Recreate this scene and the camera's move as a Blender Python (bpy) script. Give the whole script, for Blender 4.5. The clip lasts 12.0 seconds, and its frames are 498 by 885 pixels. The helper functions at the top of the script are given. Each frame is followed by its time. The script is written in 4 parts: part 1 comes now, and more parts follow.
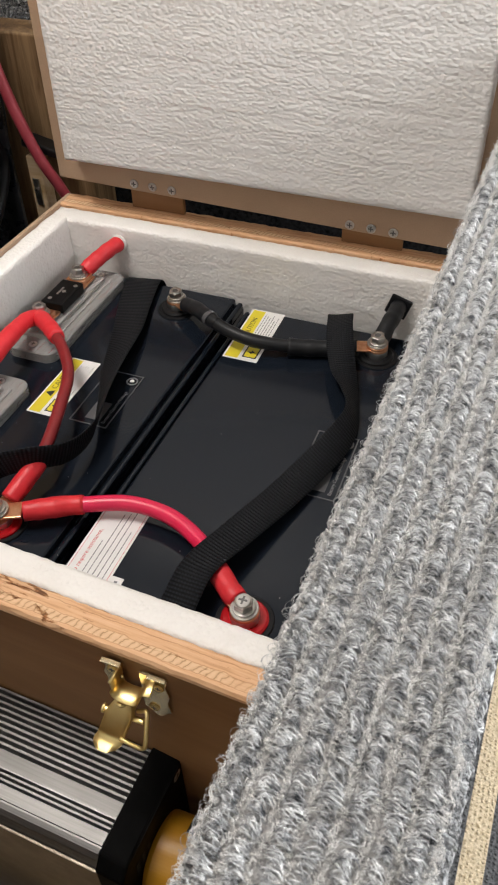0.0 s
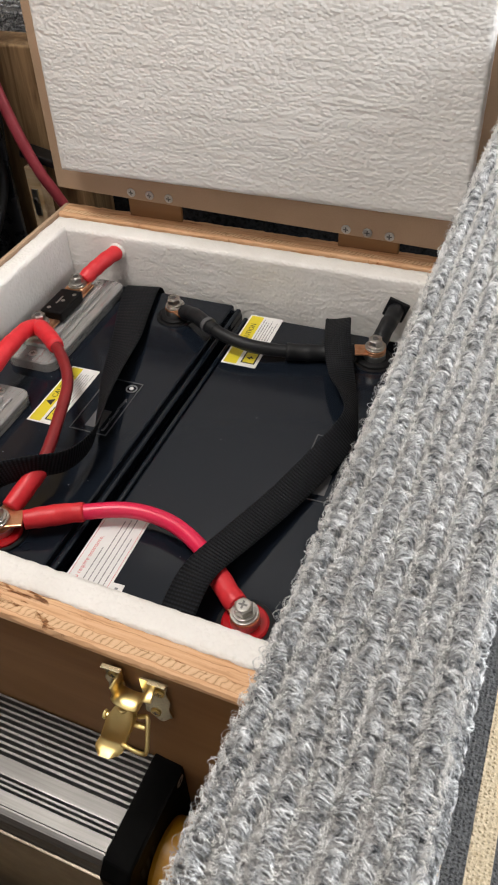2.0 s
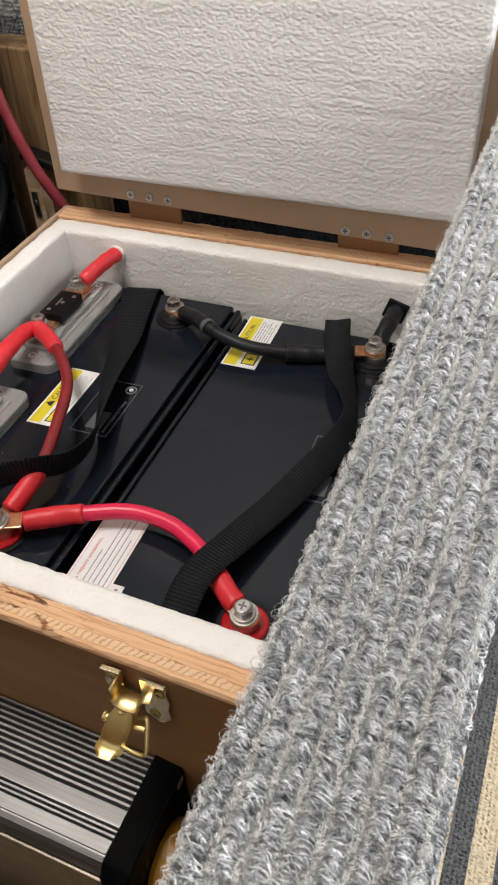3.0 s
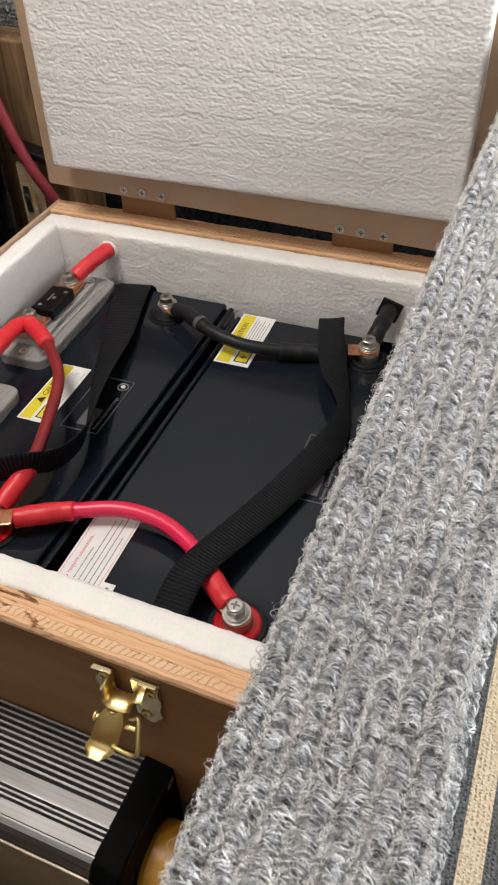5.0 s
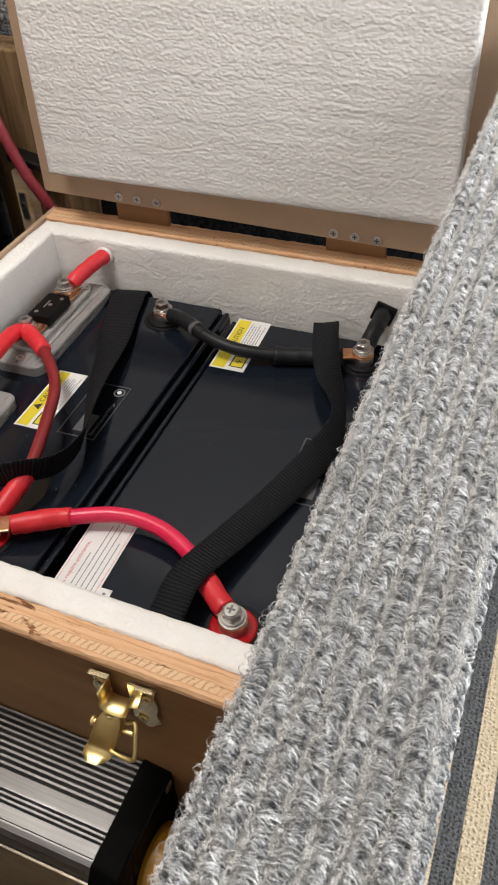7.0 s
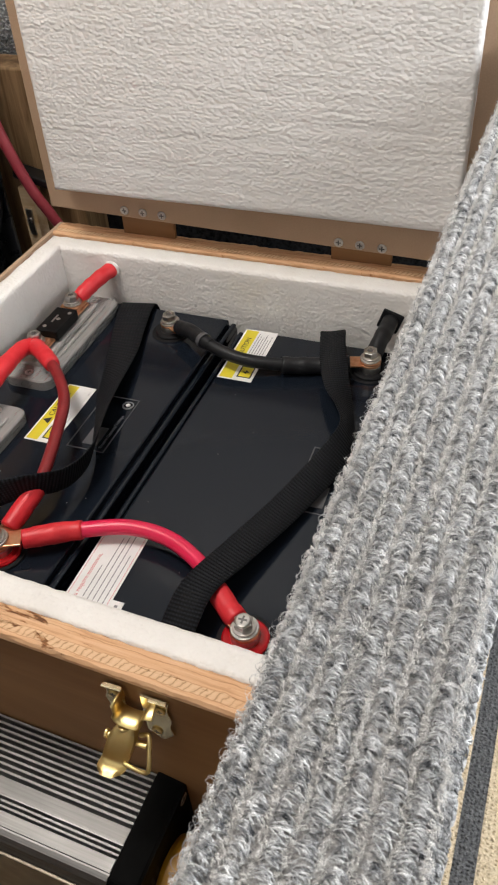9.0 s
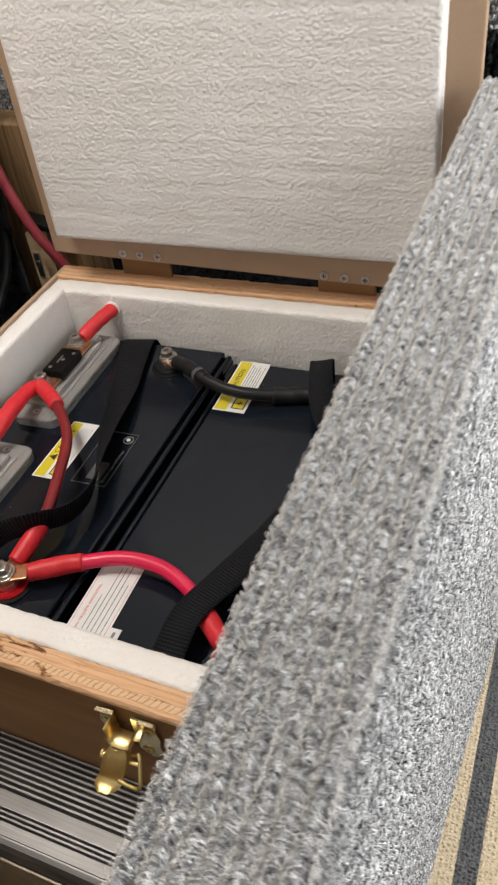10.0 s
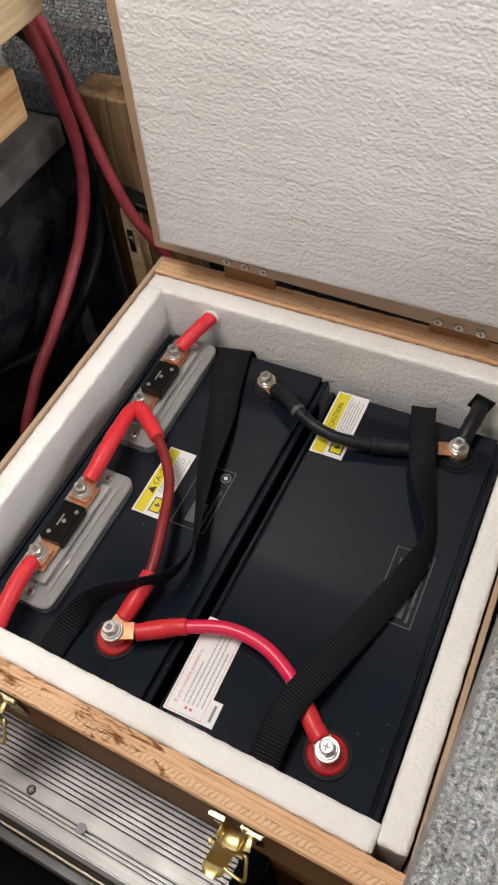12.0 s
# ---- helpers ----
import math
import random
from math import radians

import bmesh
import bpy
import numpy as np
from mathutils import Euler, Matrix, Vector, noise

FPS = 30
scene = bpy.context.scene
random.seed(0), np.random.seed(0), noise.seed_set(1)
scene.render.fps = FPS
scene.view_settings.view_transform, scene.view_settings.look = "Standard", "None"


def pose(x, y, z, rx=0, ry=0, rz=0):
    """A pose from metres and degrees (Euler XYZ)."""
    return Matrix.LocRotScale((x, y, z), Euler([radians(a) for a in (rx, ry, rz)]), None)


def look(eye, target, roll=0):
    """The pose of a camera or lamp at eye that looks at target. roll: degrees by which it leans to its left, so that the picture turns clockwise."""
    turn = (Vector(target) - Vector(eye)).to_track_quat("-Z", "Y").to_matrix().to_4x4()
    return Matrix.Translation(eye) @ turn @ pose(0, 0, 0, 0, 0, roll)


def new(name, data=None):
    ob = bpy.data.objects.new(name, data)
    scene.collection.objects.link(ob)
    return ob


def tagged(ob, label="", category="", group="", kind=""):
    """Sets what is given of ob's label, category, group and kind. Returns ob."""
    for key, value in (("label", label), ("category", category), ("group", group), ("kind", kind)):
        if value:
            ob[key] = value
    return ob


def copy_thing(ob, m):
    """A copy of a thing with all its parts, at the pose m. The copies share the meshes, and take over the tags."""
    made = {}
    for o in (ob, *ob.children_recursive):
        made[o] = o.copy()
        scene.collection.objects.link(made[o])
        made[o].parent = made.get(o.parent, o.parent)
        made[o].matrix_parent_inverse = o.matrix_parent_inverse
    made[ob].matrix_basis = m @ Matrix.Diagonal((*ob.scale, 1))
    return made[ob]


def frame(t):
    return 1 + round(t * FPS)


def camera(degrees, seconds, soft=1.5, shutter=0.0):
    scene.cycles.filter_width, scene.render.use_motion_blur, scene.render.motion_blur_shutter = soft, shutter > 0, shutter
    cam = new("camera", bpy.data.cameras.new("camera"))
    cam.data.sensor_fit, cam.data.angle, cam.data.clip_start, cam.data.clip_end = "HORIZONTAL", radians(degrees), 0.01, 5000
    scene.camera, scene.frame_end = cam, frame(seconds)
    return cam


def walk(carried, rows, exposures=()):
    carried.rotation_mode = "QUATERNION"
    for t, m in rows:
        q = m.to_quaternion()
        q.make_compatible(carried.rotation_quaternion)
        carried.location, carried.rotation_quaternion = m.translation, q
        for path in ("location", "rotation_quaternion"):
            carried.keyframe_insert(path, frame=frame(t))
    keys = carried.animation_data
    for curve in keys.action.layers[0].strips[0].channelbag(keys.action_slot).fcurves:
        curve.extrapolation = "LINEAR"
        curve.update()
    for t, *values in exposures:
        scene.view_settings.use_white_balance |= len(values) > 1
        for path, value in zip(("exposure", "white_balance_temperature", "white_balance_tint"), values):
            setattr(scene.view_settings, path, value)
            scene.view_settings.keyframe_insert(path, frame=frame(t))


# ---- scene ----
cam = camera(35.3, 12.0, soft=2.0, shutter=0.3)
cam.data.dof.use_dof, cam.data.dof.focus_distance, cam.data.dof.aperture_fstop = True, 0.58, 100.0     # a phone's lens, focused on the batteries
PATH = [
    (0, (0.204, -0.433, 0.376), (-0.332, 0.93, -0.986), -1.2),
    (0.5, (0.204, -0.434, 0.375), (-0.336, 0.933, -0.981), -1.5),
    (1, (0.207, -0.433, 0.377), (-0.34, 0.932, -0.979), -2.0),
    (1.5, (0.209, -0.433, 0.377), (-0.34, 0.934, -0.976), -2.2),
    (2, (0.209, -0.433, 0.377), (-0.344, 0.934, -0.974), -2.5),
    (2.5, (0.209, -0.433, 0.376), (-0.346, 0.938, -0.97), -2.7),
    (3, (0.21, -0.433, 0.376), (-0.347, 0.937, -0.97), -2.7),
    (5, (0.206, -0.432, 0.373), (-0.322, 0.947, -0.975), -1.4),
    (5.5, (0.208, -0.432, 0.374), (-0.317, 0.946, -0.976), -1.5),
    (6, (0.209, -0.431, 0.376), (-0.319, 0.945, -0.975), -1.8),
    (6.5, (0.209, -0.432, 0.375), (-0.321, 0.949, -0.971), -1.8),
    (7, (0.21, -0.432, 0.377), (-0.321, 0.95, -0.969), -2.0),
    (9, (0.211, -0.432, 0.378), (-0.349, 0.956, -0.949), -3.7),
    (9.5, (0.215, -0.432, 0.383), (-0.381, 0.95, -0.933), -5.6),
    (10, (0.249, -0.433, 0.41), (-0.398, 0.938, -0.895), -8.0),
    (10.5, (0.296, -0.446, 0.466), (-0.394, 0.892, -0.851), -10.2),
    (11, (0.236, -0.386, 0.472), (-0.457, 0.881, -0.912), -10.7),
    (11.5, (0.164, -0.349, 0.535), (-0.484, 0.796, -0.971), -8.8),
    (12, (0.153, -0.337, 0.539), (-0.45, 0.714, -1.052), -6.1),
]
walk(cam, [(t, look(eye, target, roll)) for t, eye, target, roll in PATH],
     exposures=[(0, -0.20, 6500, 10), (9.5, -0.22, 6500, 10), (10.0, -0.34, 6650, 10), (10.5, -0.53, 6850, 10), (11.0, -0.57, 6780, 10), (11.5, -0.23, 6450, 10), (12, -0.30, 6450, 10)])


# ---- world and light ----
world = bpy.data.worlds.new("world")
scene.world = world
world.use_nodes = True
wn = world.node_tree
sky = wn.nodes.new("ShaderNodeTexSky")
sky.sky_type = "NISHITA"
sky.sun_disc = False
sky.sun_elevation, sky.sun_rotation = radians(35), radians(200)
wn.links.new(sky.outputs[0], wn.nodes["Background"].inputs[0])
wn.nodes["Background"].inputs[1].default_value = 0.1


def area(name, eye, target, sx, sy, power, colour):
    d = bpy.data.lights.new(name, "AREA")
    d.shape, d.size, d.size_y, d.energy, d.color = "RECTANGLE", sx, sy, power, colour
    ob = new(name, d)
    ob.matrix_world = look(eye, target)
    return ob


# Added fill from behind the camera; the rear wall has no opening.
area("rear_fill", (-0.30, -1.55, 0.85), (0.0, 0.0, 0.1), 1.2, 0.9, 5.0, (1.0, 0.97, 0.94))
area("roof_lamp", (-0.26, -0.24, 1.15), (-0.1, -0.1, 0.0), 0.45, 0.3, 12.2, (1.0, 0.945, 0.885))
area("side_window_daylight", (1.0, 0.06, 0.52), (0.15, -0.05, 0.05), 0.55, 0.6, 23.5, (0.96, 0.98, 1.0))


# ---- helpers ----
def part(name, bm, mat, parent=None, label="", smooth=False):
    """Link a bmesh as one mesh object under a thing or part."""
    me = bpy.data.meshes.new(name)
    bm.to_mesh(me)
    bm.free()
    if smooth:
        me.polygons.foreach_set("use_smooth", [True] * len(me.polygons))
    me.materials.append(mat)
    ob = new(name, me)
    if parent is not None:
        ob.parent = parent
    if label:
        tagged(ob, label)
    return ob


def thing(name, label, category, group="", kind=""):
    return tagged(new(name), label, category, group, kind)


def block(lo, hi, bevel=0.0, segs=2, bm=None, rot=None):
    """A bevelled box between two corners, added to bm."""
    own = bmesh.new()
    c = [(a + b) / 2 for a, b in zip(lo, hi)]
    s = [abs(b - a) for a, b in zip(lo, hi)]
    bmesh.ops.create_cube(own, size=1.0, matrix=Matrix.Diagonal((*s, 1)))
    if bevel:
        bmesh.ops.bevel(own, geom=own.edges[:], offset=bevel, segments=segs, profile=0.5, affect="EDGES")
    m = Matrix.Translation(c)
    if rot:
        m = m @ pose(0, 0, 0, *rot)
    own.transform(m)
    return merge(bm, own)


def merge(bm, own):
    if bm is None:
        return own
    me = bpy.data.meshes.new("scratch")
    own.to_mesh(me)
    own.free()
    bm.from_mesh(me)
    bpy.data.meshes.remove(me)
    return bm


def disc(c, r, h, n=24, bevel=0.0, bm=None, r2=None, m=None):
    """An upright cylinder with its foot at c."""
    own = bmesh.new()
    bmesh.ops.create_cone(own, cap_ends=True, segments=n, radius1=r, radius2=r if r2 is None else r2, depth=h)
    if bevel:
        es = [e for e in own.edges if len(e.link_faces) == 2 and any(len(f.verts) > 4 for f in e.link_faces) and n > 4]
        bmesh.ops.bevel(own, geom=es, offset=bevel, segments=2, profile=0.5, affect="EDGES")
    own.transform(Matrix.Translation((0, 0, h / 2)))
    own.transform(Matrix.Translation(c) @ (m if m is not None else Matrix()))
    return merge(bm, own)


def ring(c, ro, ri, h, n=32, bm=None):
    """A flat ring with its foot at c."""
    own = bmesh.new()
    loops = []
    for r, z in ((ro, 0), (ro, h * 0.7), (ro - h * 0.3, h), (ri + h * 0.2, h), (ri, h * 0.8), (ri, 0)):
        loops.append([own.verts.new((c[0] + r * math.cos(2 * math.pi * i / n), c[1] + r * math.sin(2 * math.pi * i / n), c[2] + z)) for i in range(n)])
    for a, b in zip(loops, loops[1:] + loops[:1]):
        for i in range(n):
            own.faces.new((a[i], a[(i + 1) % n], b[(i + 1) % n], b[i]))
    bmesh.ops.recalc_face_normals(own, faces=own.faces[:])
    return merge(bm, own)


def spline(pts, n=10):
    """Points of a smooth line through pts."""
    p = [Vector(q) for q in pts]
    p = [p[0] * 2 - p[1]] + p + [p[-1] * 2 - p[-2]]
    out = []
    for i in range(1, len(p) - 2):
        a, b, c, d = p[i - 1:i + 3]
        for k in range(n):
            t = k / n
            out.append(0.5 * ((2 * b) + (c - a) * t + (2 * a - 5 * b + 4 * c - d) * t * t + (3 * b - a - 3 * c + d) * t ** 3))
    out.append(p[-2].copy())
    return out


def tube(pts, radius, n=14, step=10, wobble=0.0, bm=None, flat=None):
    """A round cable through pts; radius a number or a function of 0..1."""
    line = spline(pts, step)
    own = bmesh.new()
    last, loops = None, []
    up = Vector((0.13, 0.21, 0.97)).normalized()
    for i, q in enumerate(line):
        d = (line[min(i + 1, len(line) - 1)] - line[max(i - 1, 0)]).normalized()
        side = d.cross(up)
        if side.length < 0.2:
            side = d.cross(Vector((1, 0, 0)))
        side.normalize()
        if last is not None and side.dot(last) < 0:
            side = -side
        last = side
        top = side.cross(d)
        f = i / (len(line) - 1)
        r = radius(f) if callable(radius) else radius
        r *= 1 + wobble * noise.noise(q * 160)
        loops.append([own.verts.new(q + side * (r * math.cos(2 * math.pi * k / n)) + top * (r * math.sin(2 * math.pi * k / n))) for k in range(n)])
    for a, b in zip(loops, loops[1:]):
        for k in range(n):
            own.faces.new((a[k], a[(k + 1) % n], b[(k + 1) % n], b[k]))
    own.faces.new(loops[0][::-1])
    own.faces.new(loops[-1])
    bmesh.ops.recalc_face_normals(own, faces=own.faces[:])
    return merge(bm, own)


def ribbon(pts, dirs, width, thick, step=14):
    """A webbing strap through pts, lying across the directions dirs, with a shallow woven edge."""
    line, across = spline(pts, step), spline(dirs, step)
    own, loops = bmesh.new(), []
    prof = ((-1, 0), (-0.94, 0.5), (-0.5, 0.55), (0, 0.6), (0.5, 0.55), (0.94, 0.5), (1, 0), (0.94, -0.5), (0, -0.5), (-0.94, -0.5))
    for i, q in enumerate(line):
        d = (line[min(i + 1, len(line) - 1)] - line[max(i - 1, 0)]).normalized()
        s = across[i]
        s = (s - d * s.dot(d)).normalized()
        u = s.cross(d)
        wide = width(i / (len(line) - 1)) if callable(width) else width
        loops.append([own.verts.new(q + s * (a * wide / 2) + u * (b * thick)) for a, b in prof])
    k = len(prof)
    uv = own.loops.layers.uv.new("UVMap")
    length = 0.0
    for j, (a, b) in enumerate(zip(loops, loops[1:])):
        seg = (line[j + 1] - line[j]).length
        for i in range(k):
            f = own.faces.new((a[i], a[(i + 1) % k], b[(i + 1) % k], b[i]))
            for lp, (uu, vv) in zip(f.loops, ((i, 0), (i + 1, 0), (i + 1, 1), (i, 1))):
                x = prof[uu % k][0]
                lp[uv].uv = (x * 0.0106, length + vv * seg)
        length += seg
    own.faces.new(loops[0][::-1])
    own.faces.new(loops[-1])
    bmesh.ops.recalc_face_normals(own, faces=own.faces[:])
    return own


def rough_slab(lo, hi, cell, amount, scale, seed, tops=1.0, stretch=(1, 1, 1)):
    """A foam slab: a finely divided box with an uneven skin."""
    n = [max(1, round((b - a) / cell)) for a, b in zip(lo, hi)]
    own, made = bmesh.new(), {}
    off = Vector((seed * 3.1, seed * 1.7, seed * 2.3))
    mid = Vector([(a + b) / 2 for a, b in zip(lo, hi)])

    def vert(i, j, k):
        key = (i, j, k)
        if key not in made:
            p = Vector([a + (b - a) * q / m for a, b, q, m in zip(lo, hi, key, n)])
            nv = Vector([(-1 if q == 0 else 1 if q == m else 0) for q, m in zip(key, n)])
            if nv.length > 1.1:
                p -= nv * 0.0007
            s = Vector([a * b for a, b in zip(p, stretch)])
            h = noise.noise((s + off) * scale) + 0.5 * noise.noise((s + off) * scale * 2.3)
            p += nv.normalized() * amount * h
            made[key] = own.verts.new(p)
        return made[key]
    for ax in range(3):
        u, v = (ax + 1) % 3, (ax + 2) % 3
        for side in (0, n[ax]):
            for i in range(n[u]):
                for j in range(n[v]):
                    q = []
                    for a, b in ((0, 0), (1, 0), (1, 1), (0, 1)):
                        key = [0, 0, 0]
                        key[ax], key[u], key[v] = side, i + a, j + b
                        q.append(vert(*key))
                    own.faces.new(q if side else q[::-1])
    return own


def lettering(name, text, size, m, mat, parent, depth=0.00005):
    cu = bpy.data.curves.new(name, "FONT")
    cu.body, cu.size, cu.extrude, cu.resolution_u = text, size, depth, 2
    tmp = new(name, cu)
    bpy.context.view_layer.update()
    me = bpy.data.meshes.new_from_object(tmp.evaluated_get(bpy.context.evaluated_depsgraph_get()))
    bpy.data.objects.remove(tmp)
    me.name = name
    me.materials.clear()
    me.materials.append(mat)
    me.transform(m)
    ob = new(name, me)
    ob.parent = parent
    return ob


# ---- materials ----
def material(name, colour, rough=0.5, metal=0.0, spec=0.5, build=None, **more):
    mat = bpy.data.materials.new(name)
    mat.use_nodes = True
    nt = mat.node_tree
    b = nt.nodes["Principled BSDF"]
    b.inputs["Base Color"].default_value = (*colour, 1)
    b.inputs["Roughness"].default_value, b.inputs["Metallic"].default_value = rough, metal
    b.inputs["Specular IOR Level"].default_value = spec
    for k, v in more.items():
        b.inputs[k.replace("_", " ")].default_value = v
    if build:
        build(nt, b)
    return mat


def link(nt, a, b):
    nt.links.new(a, b)


def coords(nt, scale=(1, 1, 1), rot=(0, 0, 0), kind="Object"):
    tc, mp = nt.nodes.new("ShaderNodeTexCoord"), nt.nodes.new("ShaderNodeMapping")
    mp.inputs["Scale"].default_value, mp.inputs["Rotation"].default_value = scale, [radians(a) for a in rot]
    link(nt, tc.outputs[kind], mp.inputs["Vector"])
    return mp.outputs["Vector"]


def noise_of(nt, vec, scale, detail=4, rough=0.55, dist=0.0):
    n = nt.nodes.new("ShaderNodeTexNoise")
    n.inputs["Scale"].default_value, n.inputs["Detail"].default_value = scale, detail
    n.inputs["Roughness"].default_value, n.inputs["Distortion"].default_value = rough, dist
    link(nt, vec, n.inputs["Vector"])
    return n.outputs["Fac"]


def ramp(nt, fac, stops):
    r = nt.nodes.new("ShaderNodeValToRGB")
    while len(r.color_ramp.elements) < len(stops):
        r.color_ramp.elements.new(0.5)
    for e, (p, c) in zip(r.color_ramp.elements, stops):
        e.position, e.color = p, (*(c if isinstance(c, tuple) else (c, c, c)), 1)
    link(nt, fac, r.inputs["Fac"])
    return r.outputs["Color"]


def mix(nt, fac, a, b, mode="MIX"):
    m = nt.nodes.new("ShaderNodeMix")
    m.data_type, m.blend_type = "RGBA", mode
    for sock, val in ((m.inputs[0], fac), (m.inputs[6], a), (m.inputs[7], b)):
        if isinstance(val, bpy.types.NodeSocket):
            link(nt, val, sock)
        else:
            sock.default_value = val if isinstance(val, float) else (*val, 1)
    return m.outputs[2]


def bump(nt, b, height, strength, distance, under=None):
    n = nt.nodes.new("ShaderNodeBump")
    n.inputs["Strength"].default_value, n.inputs["Distance"].default_value = strength, distance
    link(nt, height, n.inputs["Height"])
    if under is not None:
        link(nt, under, n.inputs["Normal"])
    link(nt, n.outputs["Normal"], b.inputs["Normal"])
    return n.outputs["Normal"]


def foam_build(nt, b):
    v = coords(nt, (1, 1, 1.0))
    mid = noise_of(nt, v, 190, 2, 0.5, 0.1)
    cells = nt.nodes.new("ShaderNodeTexVoronoi")
    cells.inputs["Scale"].default_value = 360
    link(nt, v, cells.inputs["Vector"])
    col = ramp(nt, noise_of(nt, v, 22, 5, 0.6), [(0.3, (0.78, 0.75, 0.71)), (0.7, (0.86, 0.84, 0.81))])
    link(nt, col, b.inputs["Base Color"])
    u = bump(nt, b, mid, 0.24, 0.0026)
    bump(nt, b, cells.outputs["Distance"], 0.34, -0.0018, u)


def foam_lid_build(nt, b):
    v = coords(nt, (0.72, 1, 1), (0, -6, 0))
    beads = nt.nodes.new("ShaderNodeTexVoronoi")
    beads.feature = "SMOOTH_F1"
    beads.inputs["Scale"].default_value, beads.inputs["Smoothness"].default_value = 430, 0.6
    link(nt, v, beads.inputs["Vector"])
    swell = noise_of(nt, v, 200, 2, 0.5)
    streaks = noise_of(nt, coords(nt, (0.035, 1, 1), (0, -1.5, 0)), 75, 2, 0.5)
    fine = noise_of(nt, coords(nt), 800, 2, 0.5)
    col = ramp(nt, noise_of(nt, coords(nt), 14, 5, 0.6), [(0.3, (0.77, 0.75, 0.72)), (0.7, (0.84, 0.82, 0.80))])
    link(nt, col, b.inputs["Base Color"])
    u = bump(nt, b, beads.outputs["Distance"], 0.32, -0.0021)
    u = bump(nt, b, swell, 0.10, 0.0020, u)
    u = bump(nt, b, streaks, 0.46, 0.0026, u)
    bump(nt, b, fine, 0.2, 0.0005, u)


FOAM = material("white_foam", (0.8, 0.79, 0.77), 0.6, spec=0.4, build=foam_build)
FOAM_LID = material("rippled_foam", (0.8, 0.79, 0.77), 0.42, spec=0.45, build=foam_lid_build)


def wood_build(axis, light, dark, scale=30.0, ply=False):
    def build(nt, b):
        st = [1.0, 1.0, 1.0]
        st[axis] = 0.07
        v = coords(nt, st)
        g = noise_of(nt, v, scale * 6, 5, 0.6, 1.2)
        g2 = noise_of(nt, v, scale, 4, 0.55, 2.0)
        c = ramp(nt, g, [(0.3, dark), (0.62, light)])
        c2 = ramp(nt, g2, [(0.35, tuple(a * 0.72 for a in light)), (0.65, (1, 1, 1))])
        col = mix(nt, 0.75, c, c2, "MULTIPLY")
        link(nt, col, b.inputs["Base Color"])
        bump(nt, b, g, 0.35, 0.0008)
    return build


PLY_FACE = material("plywood_face", (0.3, 0.2, 0.12), 0.55, spec=0.3, build=wood_build(0, (0.37, 0.205, 0.092), (0.32, 0.172, 0.074), 6))
def dusty_panel(nt, b):
    v = coords(nt)
    n = noise_of(nt, v, 26, 5, 0.6)
    f = noise_of(nt, v, 900, 3, 0.6)
    col = mix(nt, 0.5, ramp(nt, n, [(0.3, (0.40, 0.275, 0.18)), (0.7, (0.47, 0.33, 0.225))]), ramp(nt, f, [(0.3, (0.38, 0.26, 0.17)), (0.7, (0.50, 0.35, 0.24))]))
    link(nt, col, b.inputs["Base Color"])
    bump(nt, b, f, 0.15, 0.0004)


PANEL = material("brown_hardboard", (0.33, 0.23, 0.16), 0.55, spec=0.3, build=dusty_panel)
STUD = material("pine_stud", (0.5, 0.36, 0.2), 0.6, spec=0.3, build=wood_build(2, (0.30, 0.195, 0.100), (0.15, 0.09, 0.042), 24))
PLANK_Y = material("pale_board_wood", (0.6, 0.45, 0.28), 0.6, spec=0.3, build=wood_build(1, (0.80, 0.64, 0.42), (0.68, 0.50, 0.30), 20))
BLOCK_Y = material("orange_block_wood", (0.5, 0.3, 0.14), 0.6, spec=0.3, build=wood_build(1, (0.74, 0.48, 0.26), (0.50, 0.28, 0.12), 24))
PLANK = material("pale_plank", (0.6, 0.45, 0.28), 0.6, spec=0.3, build=wood_build(0, (0.80, 0.64, 0.44), (0.66, 0.48, 0.28), 20))


